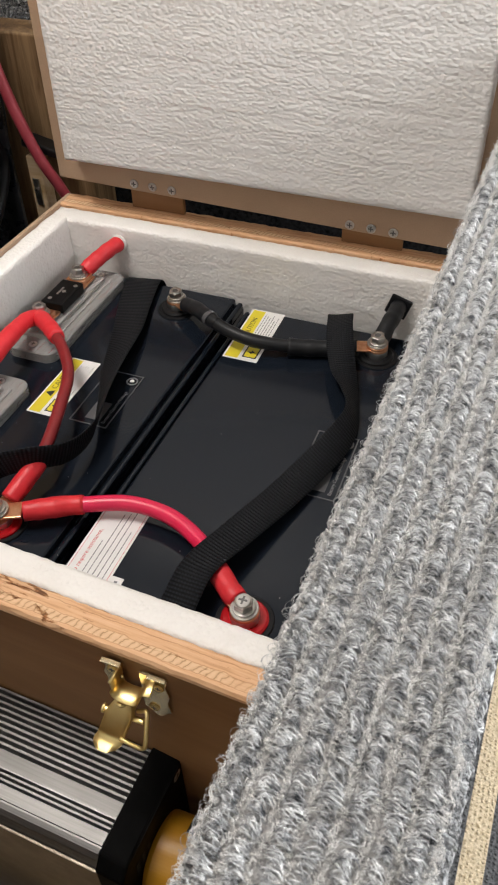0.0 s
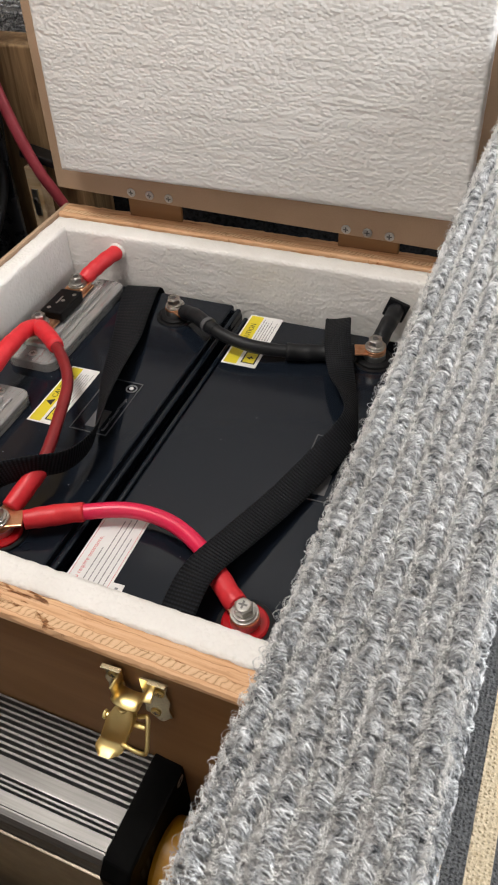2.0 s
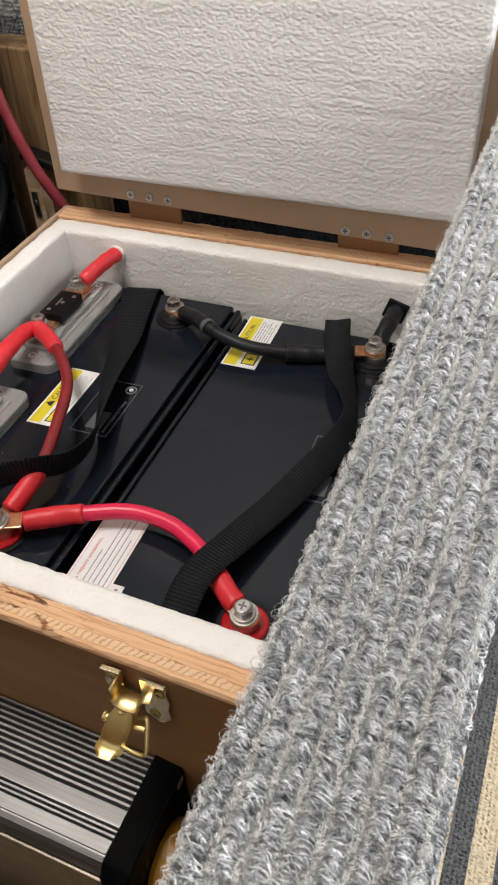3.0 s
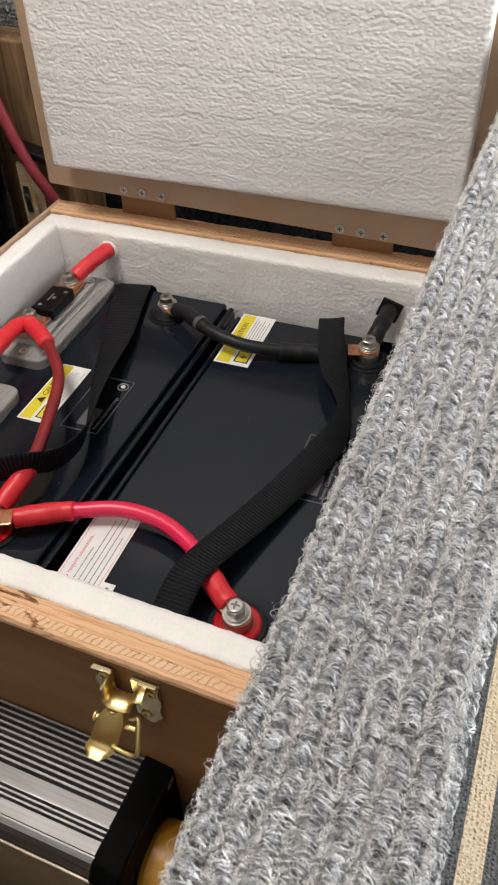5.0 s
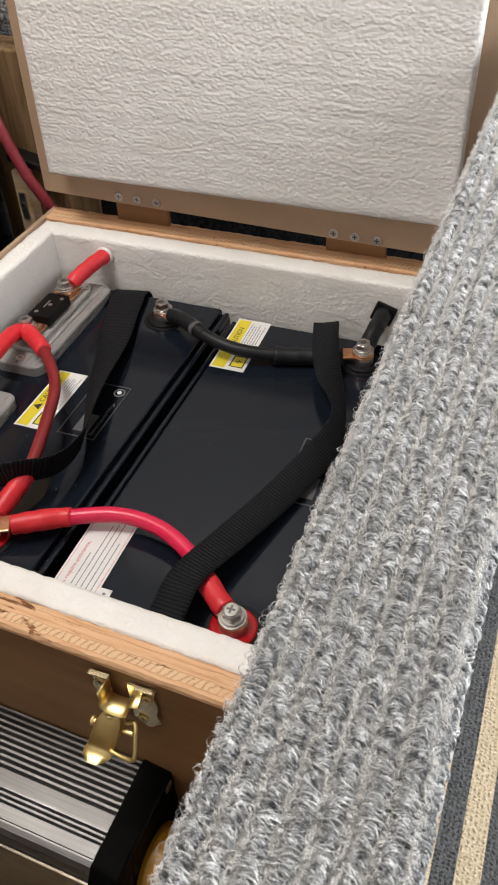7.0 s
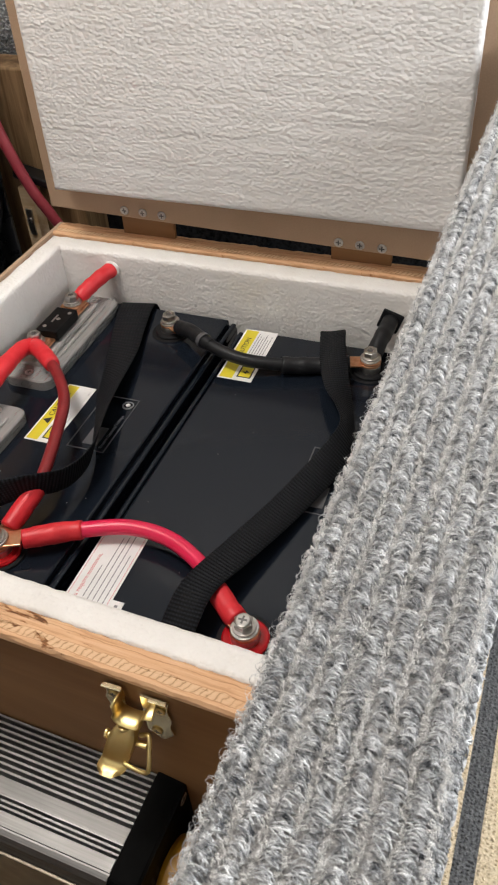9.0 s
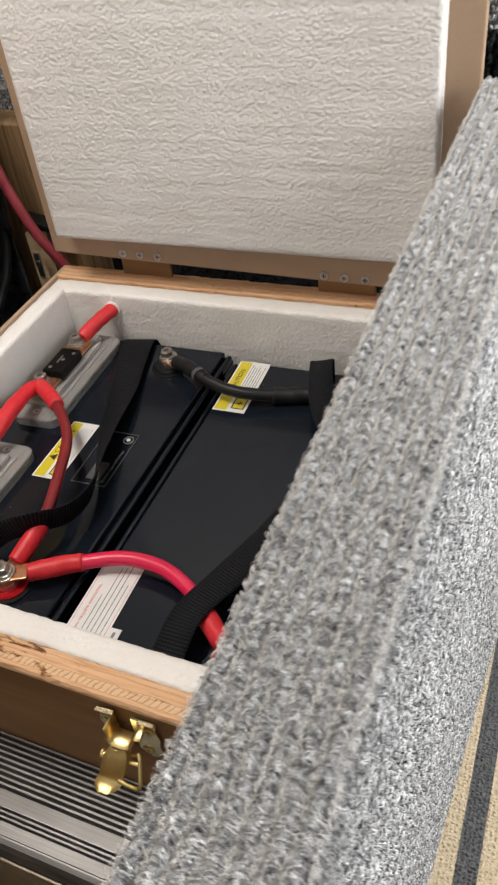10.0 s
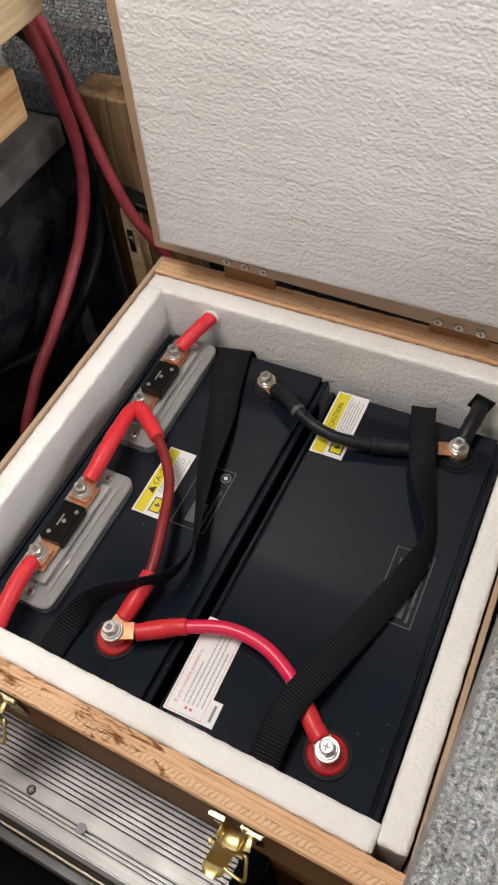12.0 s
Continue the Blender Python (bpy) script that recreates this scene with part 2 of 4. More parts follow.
def ply_edge_build(nt, b):
    sep = nt.nodes.new("ShaderNodeSeparateXYZ")
    uv = coords(nt, kind="UV")
    link(nt, coords(nt, (1, 54.05, 1), kind="UV"), sep.inputs[0])
    wander = noise_of(nt, uv, 70, 3, 0.6)
    sh = nt.nodes.new("ShaderNodeMath")
    sh.operation = "MULTIPLY_ADD"
    sh.inputs[1].default_value = 0.24
    link(nt, wander, sh.inputs[0])
    link(nt, sep.outputs["Y"], sh.inputs[2])
    across = sh.outputs[0]
    grain = noise_of(nt, coords(nt, (0.05, 1, 1), kind="UV"), 520, 4, 0.6, 0.3)
    base = ramp(nt, grain, [(0.28, (0.52, 0.27, 0.13)), (0.46, (0.70, 0.41, 0.225)), (0.75, (0.78, 0.51, 0.31))])
    hatch = nt.nodes.new("ShaderNodeTexWave")
    hatch.inputs["Scale"].default_value, hatch.inputs["Distortion"].default_value = 100, 4.5
    hatch.inputs["Detail"].default_value, hatch.inputs["Detail Scale"].default_value = 3, 2.0
    link(nt, coords(nt, (1, 0.8, 1), (0, 0, 35), kind="UV"), hatch.inputs["Vector"])
    cut = ramp(nt, hatch.outputs["Fac"], [(0.01, (0.36, 0.21, 0.10)), (0.12, (0.68, 0.45, 0.26)), (0.9, (0.75, 0.53, 0.33))])
    band = ramp(nt, across, [(0.30, 0.0), (0.33, 1.0), (0.55, 1.0), (0.58, 0.0)])
    some = ramp(nt, noise_of(nt, coords(nt, (0.5, 0.5, 1), kind="UV"), 26, 2, 0.5), [(0.36, 0.0), (0.50, 0.75)])
    col = mix(nt, mix(nt, 1.0, band, some, "MULTIPLY"), base, cut)
    seams = ramp(nt, across, [(0.285, (1, 1, 1)), (0.30, (0.62, 0.50, 0.40)), (0.315, (1, 1, 1)), (0.57, (1, 1, 1)), (0.585, (0.6, 0.48, 0.38)), (0.60, (1, 1, 1)), (0.88, (1, 1, 1)), (0.90, (0.62, 0.5, 0.4)), (0.92, (1, 1, 1))])
    col = mix(nt, 0.8, col, seams, "MULTIPLY")
    torn = noise_of(nt, coords(nt, (0.35, 1.5, 1), (0, 0, 14), kind="UV"), 130, 5, 0.72, 1.2)
    sh2 = nt.nodes.new("ShaderNodeMath")
    sh2.operation = "ADD"
    sh2.inputs[1].default_value = 0.6
    link(nt, sep.outputs["X"], sh2.inputs[0])
    worn = ramp(nt, sh2.outputs[0], [(0.15, 0.3), (0.24, 1.0), (0.37, 1.0), (0.42, 0.1)])
    spots = ramp(nt, noise_of(nt, coords(nt, (0.5, 1.2, 1), kind="UV"), 34, 2, 0.5), [(0.46, 0.0), (0.58, 0.13)])
    where = mix(nt, 1.0, spots, worn, "MULTIPLY")
    ad = nt.nodes.new("ShaderNodeMath")
    ad.operation = "SUBTRACT"
    link(nt, torn, ad.inputs[0])
    link(nt, where, ad.inputs[1])
    chips = ramp(nt, ad.outputs[0], [(0.26, (0.15, 0.07, 0.03)), (0.33, (0.62, 0.42, 0.27)), (0.375, (1, 1, 1))])
    col = mix(nt, 0.9, col, chips, "MULTIPLY")
    link(nt, col, b.inputs["Base Color"])
    u = bump(nt, b, chips, 0.7, 0.0014)
    u = bump(nt, b, cut, 0.3, 0.0006, u)
    bump(nt, b, grain, 0.4, 0.0008, u)


PLY_EDGE = material("plywood_edge", (0.6, 0.38, 0.2), 0.65, spec=0.3, build=ply_edge_build)


def case_build(nt, b):
    v = coords(nt)
    f = noise_of(nt, v, 900, 2, 0.5)
    dust = ramp(nt, noise_of(nt, v, 38, 6, 0.7), [(0.45, 0.07), (0.75, 0.19)])
    link(nt, dust, b.inputs["Roughness"])
    specks = nt.nodes.new("ShaderNodeTexVoronoi")
    specks.inputs["Scale"].default_value = 85
    link(nt, v, specks.inputs["Vector"])
    col = ramp(nt, specks.outputs["Distance"], [(0.022, (0.3, 0.3, 0.3)), (0.035, (0.008, 0.0112, 0.0172))])
    link(nt, col, b.inputs["Base Color"])
    bump(nt, b, f, 0.06, 0.0004)


CASE = material("black_case", (0.008, 0.008, 0.009), 0.2, spec=0.28, build=case_build)
RUBBER = material("black_rubber", (0.007, 0.007, 0.008), 0.55, spec=0.2)


def dusty(scale, lo, hi, strength=0.2, dist=0.0005):
    def build(nt, b):
        n = noise_of(nt, coords(nt), scale, 4, 0.6)
        link(nt, ramp(nt, n, [(0.3, lo), (0.7, hi)]), b.inputs["Base Color"])
        bump(nt, b, n, strength, dist)
    return build


RED = material("red_shrink_sleeve", (0.62, 0.02, 0.025), 0.42, spec=0.4, build=dusty(90, (0.60, 0.020, 0.030), (0.70, 0.036, 0.045), 0.35, 0.0015))
RED_CABLE = material("red_cable_jacket", (0.55, 0.01, 0.03), 0.33, spec=0.45, build=dusty(60, (0.66, 0.010, 0.060), (0.76, 0.020, 0.090)))
RED_DARK = material("dark_red_cable_jacket", (0.3, 0.015, 0.015), 0.38, spec=0.45, build=dusty(60, (0.17, 0.009, 0.012), (0.25, 0.018, 0.020)))
RED_DULL = material("dull_red_cable_jacket", (0.2, 0.03, 0.035), 0.42, spec=0.45, build=dusty(60, (0.30, 0.034, 0.050), (0.42, 0.066, 0.085)))
RED_RING = material("red_terminal_ring", (0.42, 0.006, 0.010), 0.22, spec=0.5)
BLACK_CABLE = material("black_cable_jacket", (0.008, 0.008, 0.010), 0.45, spec=0.28, build=dusty(90, (0.006, 0.0065, 0.008), (0.013, 0.0135, 0.015), 0.3, 0.001))
STEEL = material("steel", (0.62, 0.6, 0.57), 0.28, 1.0, build=dusty(300, (0.5, 0.48, 0.45), (0.7, 0.68, 0.65)))
COPPER = material("tinned_copper", (0.72, 0.36, 0.2), 0.33, 1.0, build=dusty(200, (0.62, 0.28, 0.14), (0.8, 0.46, 0.28)))
BRASS = material("polished_brass", (0.88, 0.68, 0.28), 0.36, 1.0, build=dusty(60, (0.86, 0.66, 0.27), (0.93, 0.75, 0.36), 0.05))
NICKEL = material("bright_brass_plate", (0.74, 0.64, 0.4), 0.25, 1.0, build=dusty(60, (0.62, 0.52, 0.3), (0.8, 0.7, 0.48), 0.05))
RECESS = material("screw_recess", (0.16, 0.155, 0.15), 0.5, 0.8)
DARK = material("dark_recess", (0.006, 0.006, 0.006), 0.8)


def strap_build(nt, b):
    tc = nt.nodes.new("ShaderNodeTexCoord")
    mp = nt.nodes.new("ShaderNodeMapping")
    link(nt, tc.outputs["UV"], mp.inputs["Vector"])
    w1, w2 = nt.nodes.new("ShaderNodeTexWave"), nt.nodes.new("ShaderNodeTexWave")
    w1.bands_direction, w2.bands_direction = "X", "Y"
    w1.inputs["Scale"].default_value, w2.inputs["Scale"].default_value = 160, 130
    for w in (w1, w2):
        link(nt, mp.outputs["Vector"], w.inputs["Vector"])
    h = mix(nt, 0.45, w2.outputs["Color"], w1.outputs["Color"], "MULTIPLY")
    link(nt, ramp(nt, h, [(0.15, (0.002, 0.0022, 0.003)), (0.8, (0.015, 0.017, 0.021))]), b.inputs["Base Color"])
    bump(nt, b, h, 0.7, 0.0008)


STRAP = material("black_webbing", (0.01, 0.01, 0.011), 0.6, spec=0.14, build=strap_build)


def clear_build(nt, b):
    s = noise_of(nt, coords(nt, (1, 0.12, 1)), 420, 3, 0.6)
    link(nt, ramp(nt, s, [(0.3, (0.78, 0.76, 0.73)), (0.7, (0.94, 0.92, 0.90))]), b.inputs["Base Color"])
    bump(nt, b, s, 0.4, 0.0008)


FROSTED = material("frosted_plastic", (0.85, 0.84, 0.82), 0.16, spec=0.6, build=clear_build, Transmission_Weight=0.70)


def alu_build(nt, b):
    s = noise_of(nt, coords(nt, (0.02, 1, 1)), 900, 3, 0.6)
    blot = noise_of(nt, coords(nt), 30, 4, 0.6)
    link(nt, ramp(nt, s, [(0.3, (0.175, 0.170, 0.163)), (0.7, (0.245, 0.238, 0.230))]), b.inputs["Base Color"])
    link(nt, ramp(nt, blot, [(0.3, 0.40), (0.7, 0.52)]), b.inputs["Roughness"])
    bump(nt, b, s, 0.08, 0.0004)


ALU = material("brushed_aluminium", (0.6, 0.59, 0.57), 0.35, 0.9, build=alu_build)
BLACK_PLASTIC = material("black_plastic", (0.005, 0.005, 0.005), 0.35, spec=0.4, build=dusty(140, (0.004, 0.004, 0.0045), (0.009, 0.009, 0.009)))
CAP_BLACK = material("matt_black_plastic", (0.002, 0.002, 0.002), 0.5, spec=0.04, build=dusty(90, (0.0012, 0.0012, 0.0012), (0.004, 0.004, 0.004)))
GLOSS_BLACK = material("glossy_black_plate", (0.004, 0.004, 0.0045), 0.3, spec=0.18, build=dusty(140, (0.003, 0.003, 0.0035), (0.006, 0.006, 0.006)))
# Brown here is the reflected wood, put into the metal's colour.
APRON = material("brown_reflection_front", (0.2, 0.17, 0.13), 0.38, 0.85, build=dusty(60, (0.15, 0.125, 0.095), (0.26, 0.22, 0.17)))
YELLOW = material("amber_plastic", (0.62, 0.33, 0.02), 0.4, spec=0.5, build=dusty(50, (0.40, 0.185, 0.010), (0.48, 0.235, 0.016)))
PAPER = material("white_label", (0.8, 0.79, 0.78), 0.4, build=dusty(40, (0.74, 0.73, 0.72), (0.83, 0.82, 0.81), 0.05))
LABEL_YELLOW = material("yellow_label", (0.72, 0.6, 0.03), 0.4)
LABEL_INK = material("black_ink", (0.015, 0.015, 0.016), 0.5)
LABEL_GREY = material("grey_ink", (0.22, 0.22, 0.23), 0.5)
LABEL_RED = material("red_ink", (0.62, 0.16, 0.17), 0.5)
LABEL_SILVER = material("silver_ink", (0.085, 0.085, 0.09), 0.4)


def moulded_build(nt, b):
    v = coords(nt)
    n = noise_of(nt, v, 16, 6, 0.65)
    # Dust and scuffs, their greys raised to paint in the panel's sheen.
    link(nt, ramp(nt, n, [(0.40, (0.008, 0.010, 0.014)), (0.58, (0.032, 0.034, 0.038)), (0.72, (0.13, 0.12, 0.105))]), b.inputs["Base Color"])
    link(nt, ramp(nt, n, [(0.3, 0.14), (0.7, 0.42)]), b.inputs["Roughness"])
    bump(nt, b, noise_of(nt, v, 300, 3, 0.6), 0.2, 0.0006)


FLANGE = material("scuffed_grey_flange", (0.06, 0.058, 0.055), 0.4, build=dusty(30, (0.035, 0.035, 0.036), (0.19, 0.18, 0.165), 0.2, 0.001))
MOULDED = material("scuffed_black_sheen_panel", (0.015, 0.015, 0.015), 0.35, build=moulded_build)


def carpet_build(dark, light, scale=230.0):
    def build(nt, b):
        geo = nt.nodes.new("ShaderNodeNewGeometry")
        v = coords(nt)
        tuft = noise_of(nt, v, scale, 2, 0.6)
        c = ramp(nt, tuft, [(0.30, dark), (0.5, tuple(d + 0.62 * (l - d) for d, l in zip(dark, light))), (0.68, light)])
        yarn = ramp(nt, geo.outputs["Random Per Island"], [(0.0, 0.38), (0.3, 0.86), (1.0, 1.12)])
        col = mix(nt, 1.0, c, yarn, "MULTIPLY")
        wide = ramp(nt, noise_of(nt, v, 28, 3, 0.6), [(0.3, 0.82), (0.7, 1.05)])
        link(nt, mix(nt, 1.0, col, wide, "MULTIPLY"), b.inputs["Base Color"])
    return build


CARPET = material("grey_loop_carpet", (0.4, 0.4, 0.4), 0.9, spec=0.1, build=carpet_build((0.125, 0.132, 0.144), (0.98, 0.985, 0.99), 330.0))
FUZZ = material("pale_carpet_fuzz", (0.8, 0.77, 0.74), 0.95, spec=0.05, build=dusty(600, (0.80, 0.78, 0.75), (0.93, 0.91, 0.89), 0.8, 0.002))
# Pale carpet, brightened further to hold the bulkhead's local light in its colour.
CARPET_PALE = material("pale_lit_loop_carpet", (0.7, 0.7, 0.7), 0.9, spec=0.1, build=carpet_build((0.66, 0.67, 0.68), (0.95, 0.95, 0.96)))
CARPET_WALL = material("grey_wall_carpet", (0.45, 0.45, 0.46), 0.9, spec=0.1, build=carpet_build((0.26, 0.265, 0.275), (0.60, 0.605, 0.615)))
# Darker copy of the wall carpet: shade at its foot, held in the colour.
CARPET_SHADED = material("painted_shade_carpet", (0.1, 0.1, 0.1), 0.9, spec=0.1, build=carpet_build((0.07, 0.07, 0.075), (0.30, 0.30, 0.305)))
# Charcoal of the bulkhead band, also the painted shade behind the box.
CARPET_DARK = material("charcoal_carpet_and_shade", (0.03, 0.032, 0.036), 0.9, spec=0.1, build=carpet_build((0.012, 0.013, 0.015), (0.05, 0.053, 0.06)))


def backing_build(nt, b):
    v = coords(nt)
    n = noise_of(nt, v, 500, 4, 0.7)
    p = noise_of(nt, v, 50, 3, 0.6)
    col = mix(nt, 1.0, ramp(nt, n, [(0.3, (0.34, 0.33, 0.325)), (0.7, (0.80, 0.78, 0.76))]), ramp(nt, p, [(0.3, 0.8), (0.7, 1.0)]), "MULTIPLY")
    link(nt, col, b.inputs["Base Color"])
    bump(nt, b, n, 1.0, 0.003)


BACKING = material("grey_carpet_ground", (0.3, 0.3, 0.3), 0.95, spec=0.05, build=backing_build)
LINING = material("pale_van_lining", (0.45, 0.45, 0.45), 0.8, build=dusty(20, (0.40, 0.40, 0.405), (0.48, 0.48, 0.485)))


def stripes_build(nt, b):
    sep = nt.nodes.new("ShaderNodeSeparateXYZ")
    link(nt, coords(nt, (1, 1, 1), (0, 0, 1.4)), sep.inputs[0])
    w = nt.nodes.new("ShaderNodeMath")
    w.operation = "MULTIPLY_ADD"
    w.inputs[1].default_value, w.inputs[2].default_value = 1 / 0.038, 0.273
    link(nt, sep.outputs["X"], w.inputs[0])
    fr = nt.nodes.new("ShaderNodeMath")
    fr.operation = "FRACT"
    link(nt, w.outputs[0], fr.inputs[0])
    v = coords(nt)
    n = noise_of(nt, v, 420, 3, 0.6)
    beige = ramp(nt, n, [(0.3, (0.64, 0.51, 0.33)), (0.7, (0.90, 0.77, 0.57))])
    grey = ramp(nt, n, [(0.3, (0.07, 0.072, 0.076)), (0.7, (0.22, 0.22, 0.22))])
    line = ramp(nt, fr.outputs[0], [(0.0, 0.0), (0.46, 0.0), (0.48, 1.0), (0.98, 1.0), (1.0, 0.0)])
    link(nt, mix(nt, line, grey, beige), b.inputs["Base Color"])
    bump(nt, b, n, 0.8, 0.002)


STRIPES = material("striped_floor_carpet", (0.3, 0.25, 0.2), 0.95, spec=0.05, build=stripes_build)


# ---- the van round the box ----
FLOOR = -0.29
tagged(part("floor", block((-1.0, -1.7, FLOOR - 0.02), (1.05, 0.95, FLOOR)), STRIPES), "floor with beige and charcoal striped loop carpet", "floor", kind="structure")
tagged(part("ceiling", block((-1.0, -1.7, 1.25), (1.05, 0.95, 1.29)), LINING), "pale lined van ceiling", "ceiling", kind="structure")
tagged(part("wall_west", block((-1.04, -1.7, FLOOR), (-1.0, 0.95, 1.25)), BACKING), "grey carpeted van side wall", "wall", kind="structure")
tagged(part("wall_east", block((1.05, -1.7, FLOOR), (1.09, 0.95, 1.25)), LINING), "pale lined van side wall", "wall", kind="structure")
tagged(part("wall_south", block((-1.0, -1.74, FLOOR), (1.05, -1.7, 1.25)), LINING), "pale lined van rear wall", "wall", kind="structure")
tagged(part("wall_north", block((-1.0, 0.34, FLOOR), (1.05, 0.38, 1.25)), BACKING), "grey carpeted bulkhead behind the battery box", "wall", kind="structure")


def rib_pile(origin, along, across, out, n_along, n_ribs, pitch_a, pitch_c, fibres, height, thick, seed, sides=3, arcs=6, wild=0.35, span=1.0, curl=0.22):
    """Ribbed loop pile: rows of tufts, each a bundle of fine yarns arched across its rib."""
    rng = np.random.default_rng(seed)
    o, a, c, u = [np.array(v, float) for v in (origin, along, across, out)]
    tufts = n_along * n_ribs
    ia = np.tile(np.arange(n_along), n_ribs).astype(float)
    ic = np.repeat(np.arange(n_ribs), n_along).astype(float)
    pa = (ia + 0.5 * (ic % 2) + rng.normal(0, 0.2, tufts)) * pitch_a
    pc = (ic + 0.5 + rng.normal(0, 0.07, tufts)) * pitch_c
    turn = math.pi / 2 + rng.normal(0.15, wild, tufts)
    high = height * rng.uniform(0.7, 1.25, tufts)
    wide = pitch_c * span * rng.uniform(0.38, 0.52, tufts)
    k = tufts * fibres
    rep = lambda q: np.repeat(q, fibres)
    pa = rep(pa) + rng.normal(0, 0.24, k) * pitch_a
    pc = rep(pc) + rng.normal(0, 0.05, k) * pitch_c
    ang = rep(turn) + rng.normal(0, curl, k)
    h = rep(high) * rng.uniform(0.72, 1.15, k)
    half = rep(wide) * rng.uniform(0.7 - 0.4 * curl, 1.1, k)
    lean = rng.normal(0, 0.25, k)
    da = np.cos(ang)[:, None] * a + np.sin(ang)[:, None] * c
    side0 = np.cross(u, da)
    side0 /= np.linalg.norm(side0, axis=1)[:, None]
    base = o + pa[:, None] * a + pc[:, None] * c
    rad = thick * rng.uniform(0.7, 1.3, k)
    verts = np.zeros((k, arcs + 1, sides, 3))
    for j, t in enumerate(np.linspace(-0.3, math.pi + 0.3, arcs + 1)):
        radial = np.cos(t) * da + np.sin(t) * u
        mid = base + (half * np.cos(t))[:, None] * da + (h * np.sin(t))[:, None] * (u + lean[:, None] * side0)
        for s in range(sides):
            q = 2 * math.pi * s / sides
            verts[:, j, s] = mid + rad[:, None] * (math.cos(q) * radial + math.sin(q) * side0)
    idx = np.arange(k * (arcs + 1) * sides).reshape(k, arcs + 1, sides)
    nxt = np.roll(idx, -1, axis=2)
    faces = np.stack([idx[:, :-1], nxt[:, :-1], nxt[:, 1:], idx[:, 1:]], axis=-1).reshape(-1, 4)
    return verts.reshape(-1, 3), faces


def stuff(name, chunks, mat, parent, label):
    vs, fs, n = [], [], 0
    for v, f in chunks:
        vs.append(v)
        fs.append(f + n)
        n += len(v)
    v, f = np.concatenate(vs), np.concatenate(fs)
    me = bpy.data.meshes.new(name)
    me.vertices.add(len(v))
    me.vertices.foreach_set("co", v.ravel())
    me.loops.add(f.size)
    me.loops.foreach_set("vertex_index", f.ravel())
    me.polygons.add(len(f))
    me.polygons.foreach_set("loop_start", np.arange(len(f)) * 4)
    me.polygons.foreach_set("use_smooth", np.ones(len(f), bool))
    me.update(calc_edges=True)
    me.materials.append(mat)
    ob = new(name, me)
    ob.parent = parent
    return tagged(ob, label, kind="stuff")


# carpeted partition: a board on edge, wrapped in loop carpet, running slightly aslant of the box
ledge = thing("carpeted_partition", "low partition board wrapped in ribbed grey loop carpet", "partition")
ledge.matrix_world = pose(0.184, 0.0, 0.222, 3.6, 0, -2.5)
LW, LY0, LY1, SPREAD = 0.0507, -0.62, 0.145, 0.024
core = bmesh.new()
prof = []
for cx, cz, a0, a1 in ((LW - 0.012, -0.012, 0, 90), (0.008, -0.008, 90, 180)):
    rr = 0.012 if cx > 0.02 else 0.008
    for i in range(7):
        q = radians(a0 + (a1 - a0) * i / 6)
        prof.append((cx + rr * math.cos(q), cz + rr * math.sin(q)))
prof += [(0, -0.55), (LW, -0.55)]
ends = [[core.verts.new((x, y, z)) for x, z in prof] for y in (LY0, LY1)]
for i in range(len(prof)):
    j = (i + 1) % len(prof)
    core.faces.new((ends[0][i], ends[0][j], ends[1][j], ends[1][i]))
core.faces.new(ends[0])
core.faces.new(ends[1][::-1])
for v in core.verts:
    if v.co.z < -0.5 and v.co.x > 0.02:
        v.co.x += SPREAD * (v.co.y + 0.30) / 0.445
bmesh.ops.recalc_face_normals(core, faces=core.faces[:])
part("carpet_ground", core, BACKING, ledge, smooth=False)
PY0 = -0.43
nl = int((LY1 - PY0) / 0.0031)
stuff("loop_pile", [
    rib_pile((0.000, PY0, -0.0006), (0, 1, 0), (1, 0, 0), (0, 0, 1), int(nl * 1.5), 7, 0.00207, 0.0069, 11, 0.0033, 0.00015, 1, arcs=7, wild=0.24, span=0.80, curl=0.30),
    rib_pile((0.0005, PY0, -0.002), (0, 1, 0), (0, 0, -1), (-1, 0, 0), int(nl * 1.35), 2, 0.00230, 0.0069, 13, 0.0024, 0.00014, 2, wild=0.3, span=0.80, arcs=8, curl=0.35),
    rib_pile((LW - 0.0045, PY0, 0.000), (0, 1, 0), (0.75, 0, -0.66), (0.66, 0, 0.75), int(nl * 1.35), 1, 0.00230, 0.0072, 12, 0.0014, 0.00014, 8, wild=0.3, span=0.80, arcs=5, curl=0.35),
    rib_pile((LW, PY0, -0.004), (0, 1, 0), (0, 0, -1), (1, 0, 0), nl, 8, 0.0031, 0.0072, 6, 0.0016, 0.00026, 3, wild=0.4, arcs=5, span=0.85, curl=0.4),
    rib_pile((0.000, PY0, -0.0002), (0, 1, 0), (1, 0, 0), (0, 0, 1), nl, 7, 0.0031, 0.0069, 2, 0.0034, 0.00005, 11, wild=1.4, arcs=8),
    rib_pile((0.000, PY0, -0.0005), (0, 1, 0), (0, 0, -1), (-1, 0, 0), nl, 2, 0.0031, 0.0050, 2, 0.0030, 0.00007, 12, wild=1.4, arcs=9),
], CARPET, ledge, "looped grey yarn pile")
stuff("pale_fuzz", [
    rib_pile((-0.0034, PY0, -0.0002), (0, 1, 0), (1, 0, 0), (0, 0, 1), int(nl * 2.0), 8, 0.00155, 0.0069, 8, 0.0025, 0.00007, 13, 3, 3, wild=1.3, span=0.38),
], FUZZ, ledge, "pale fuzz between the ribs of the pile")
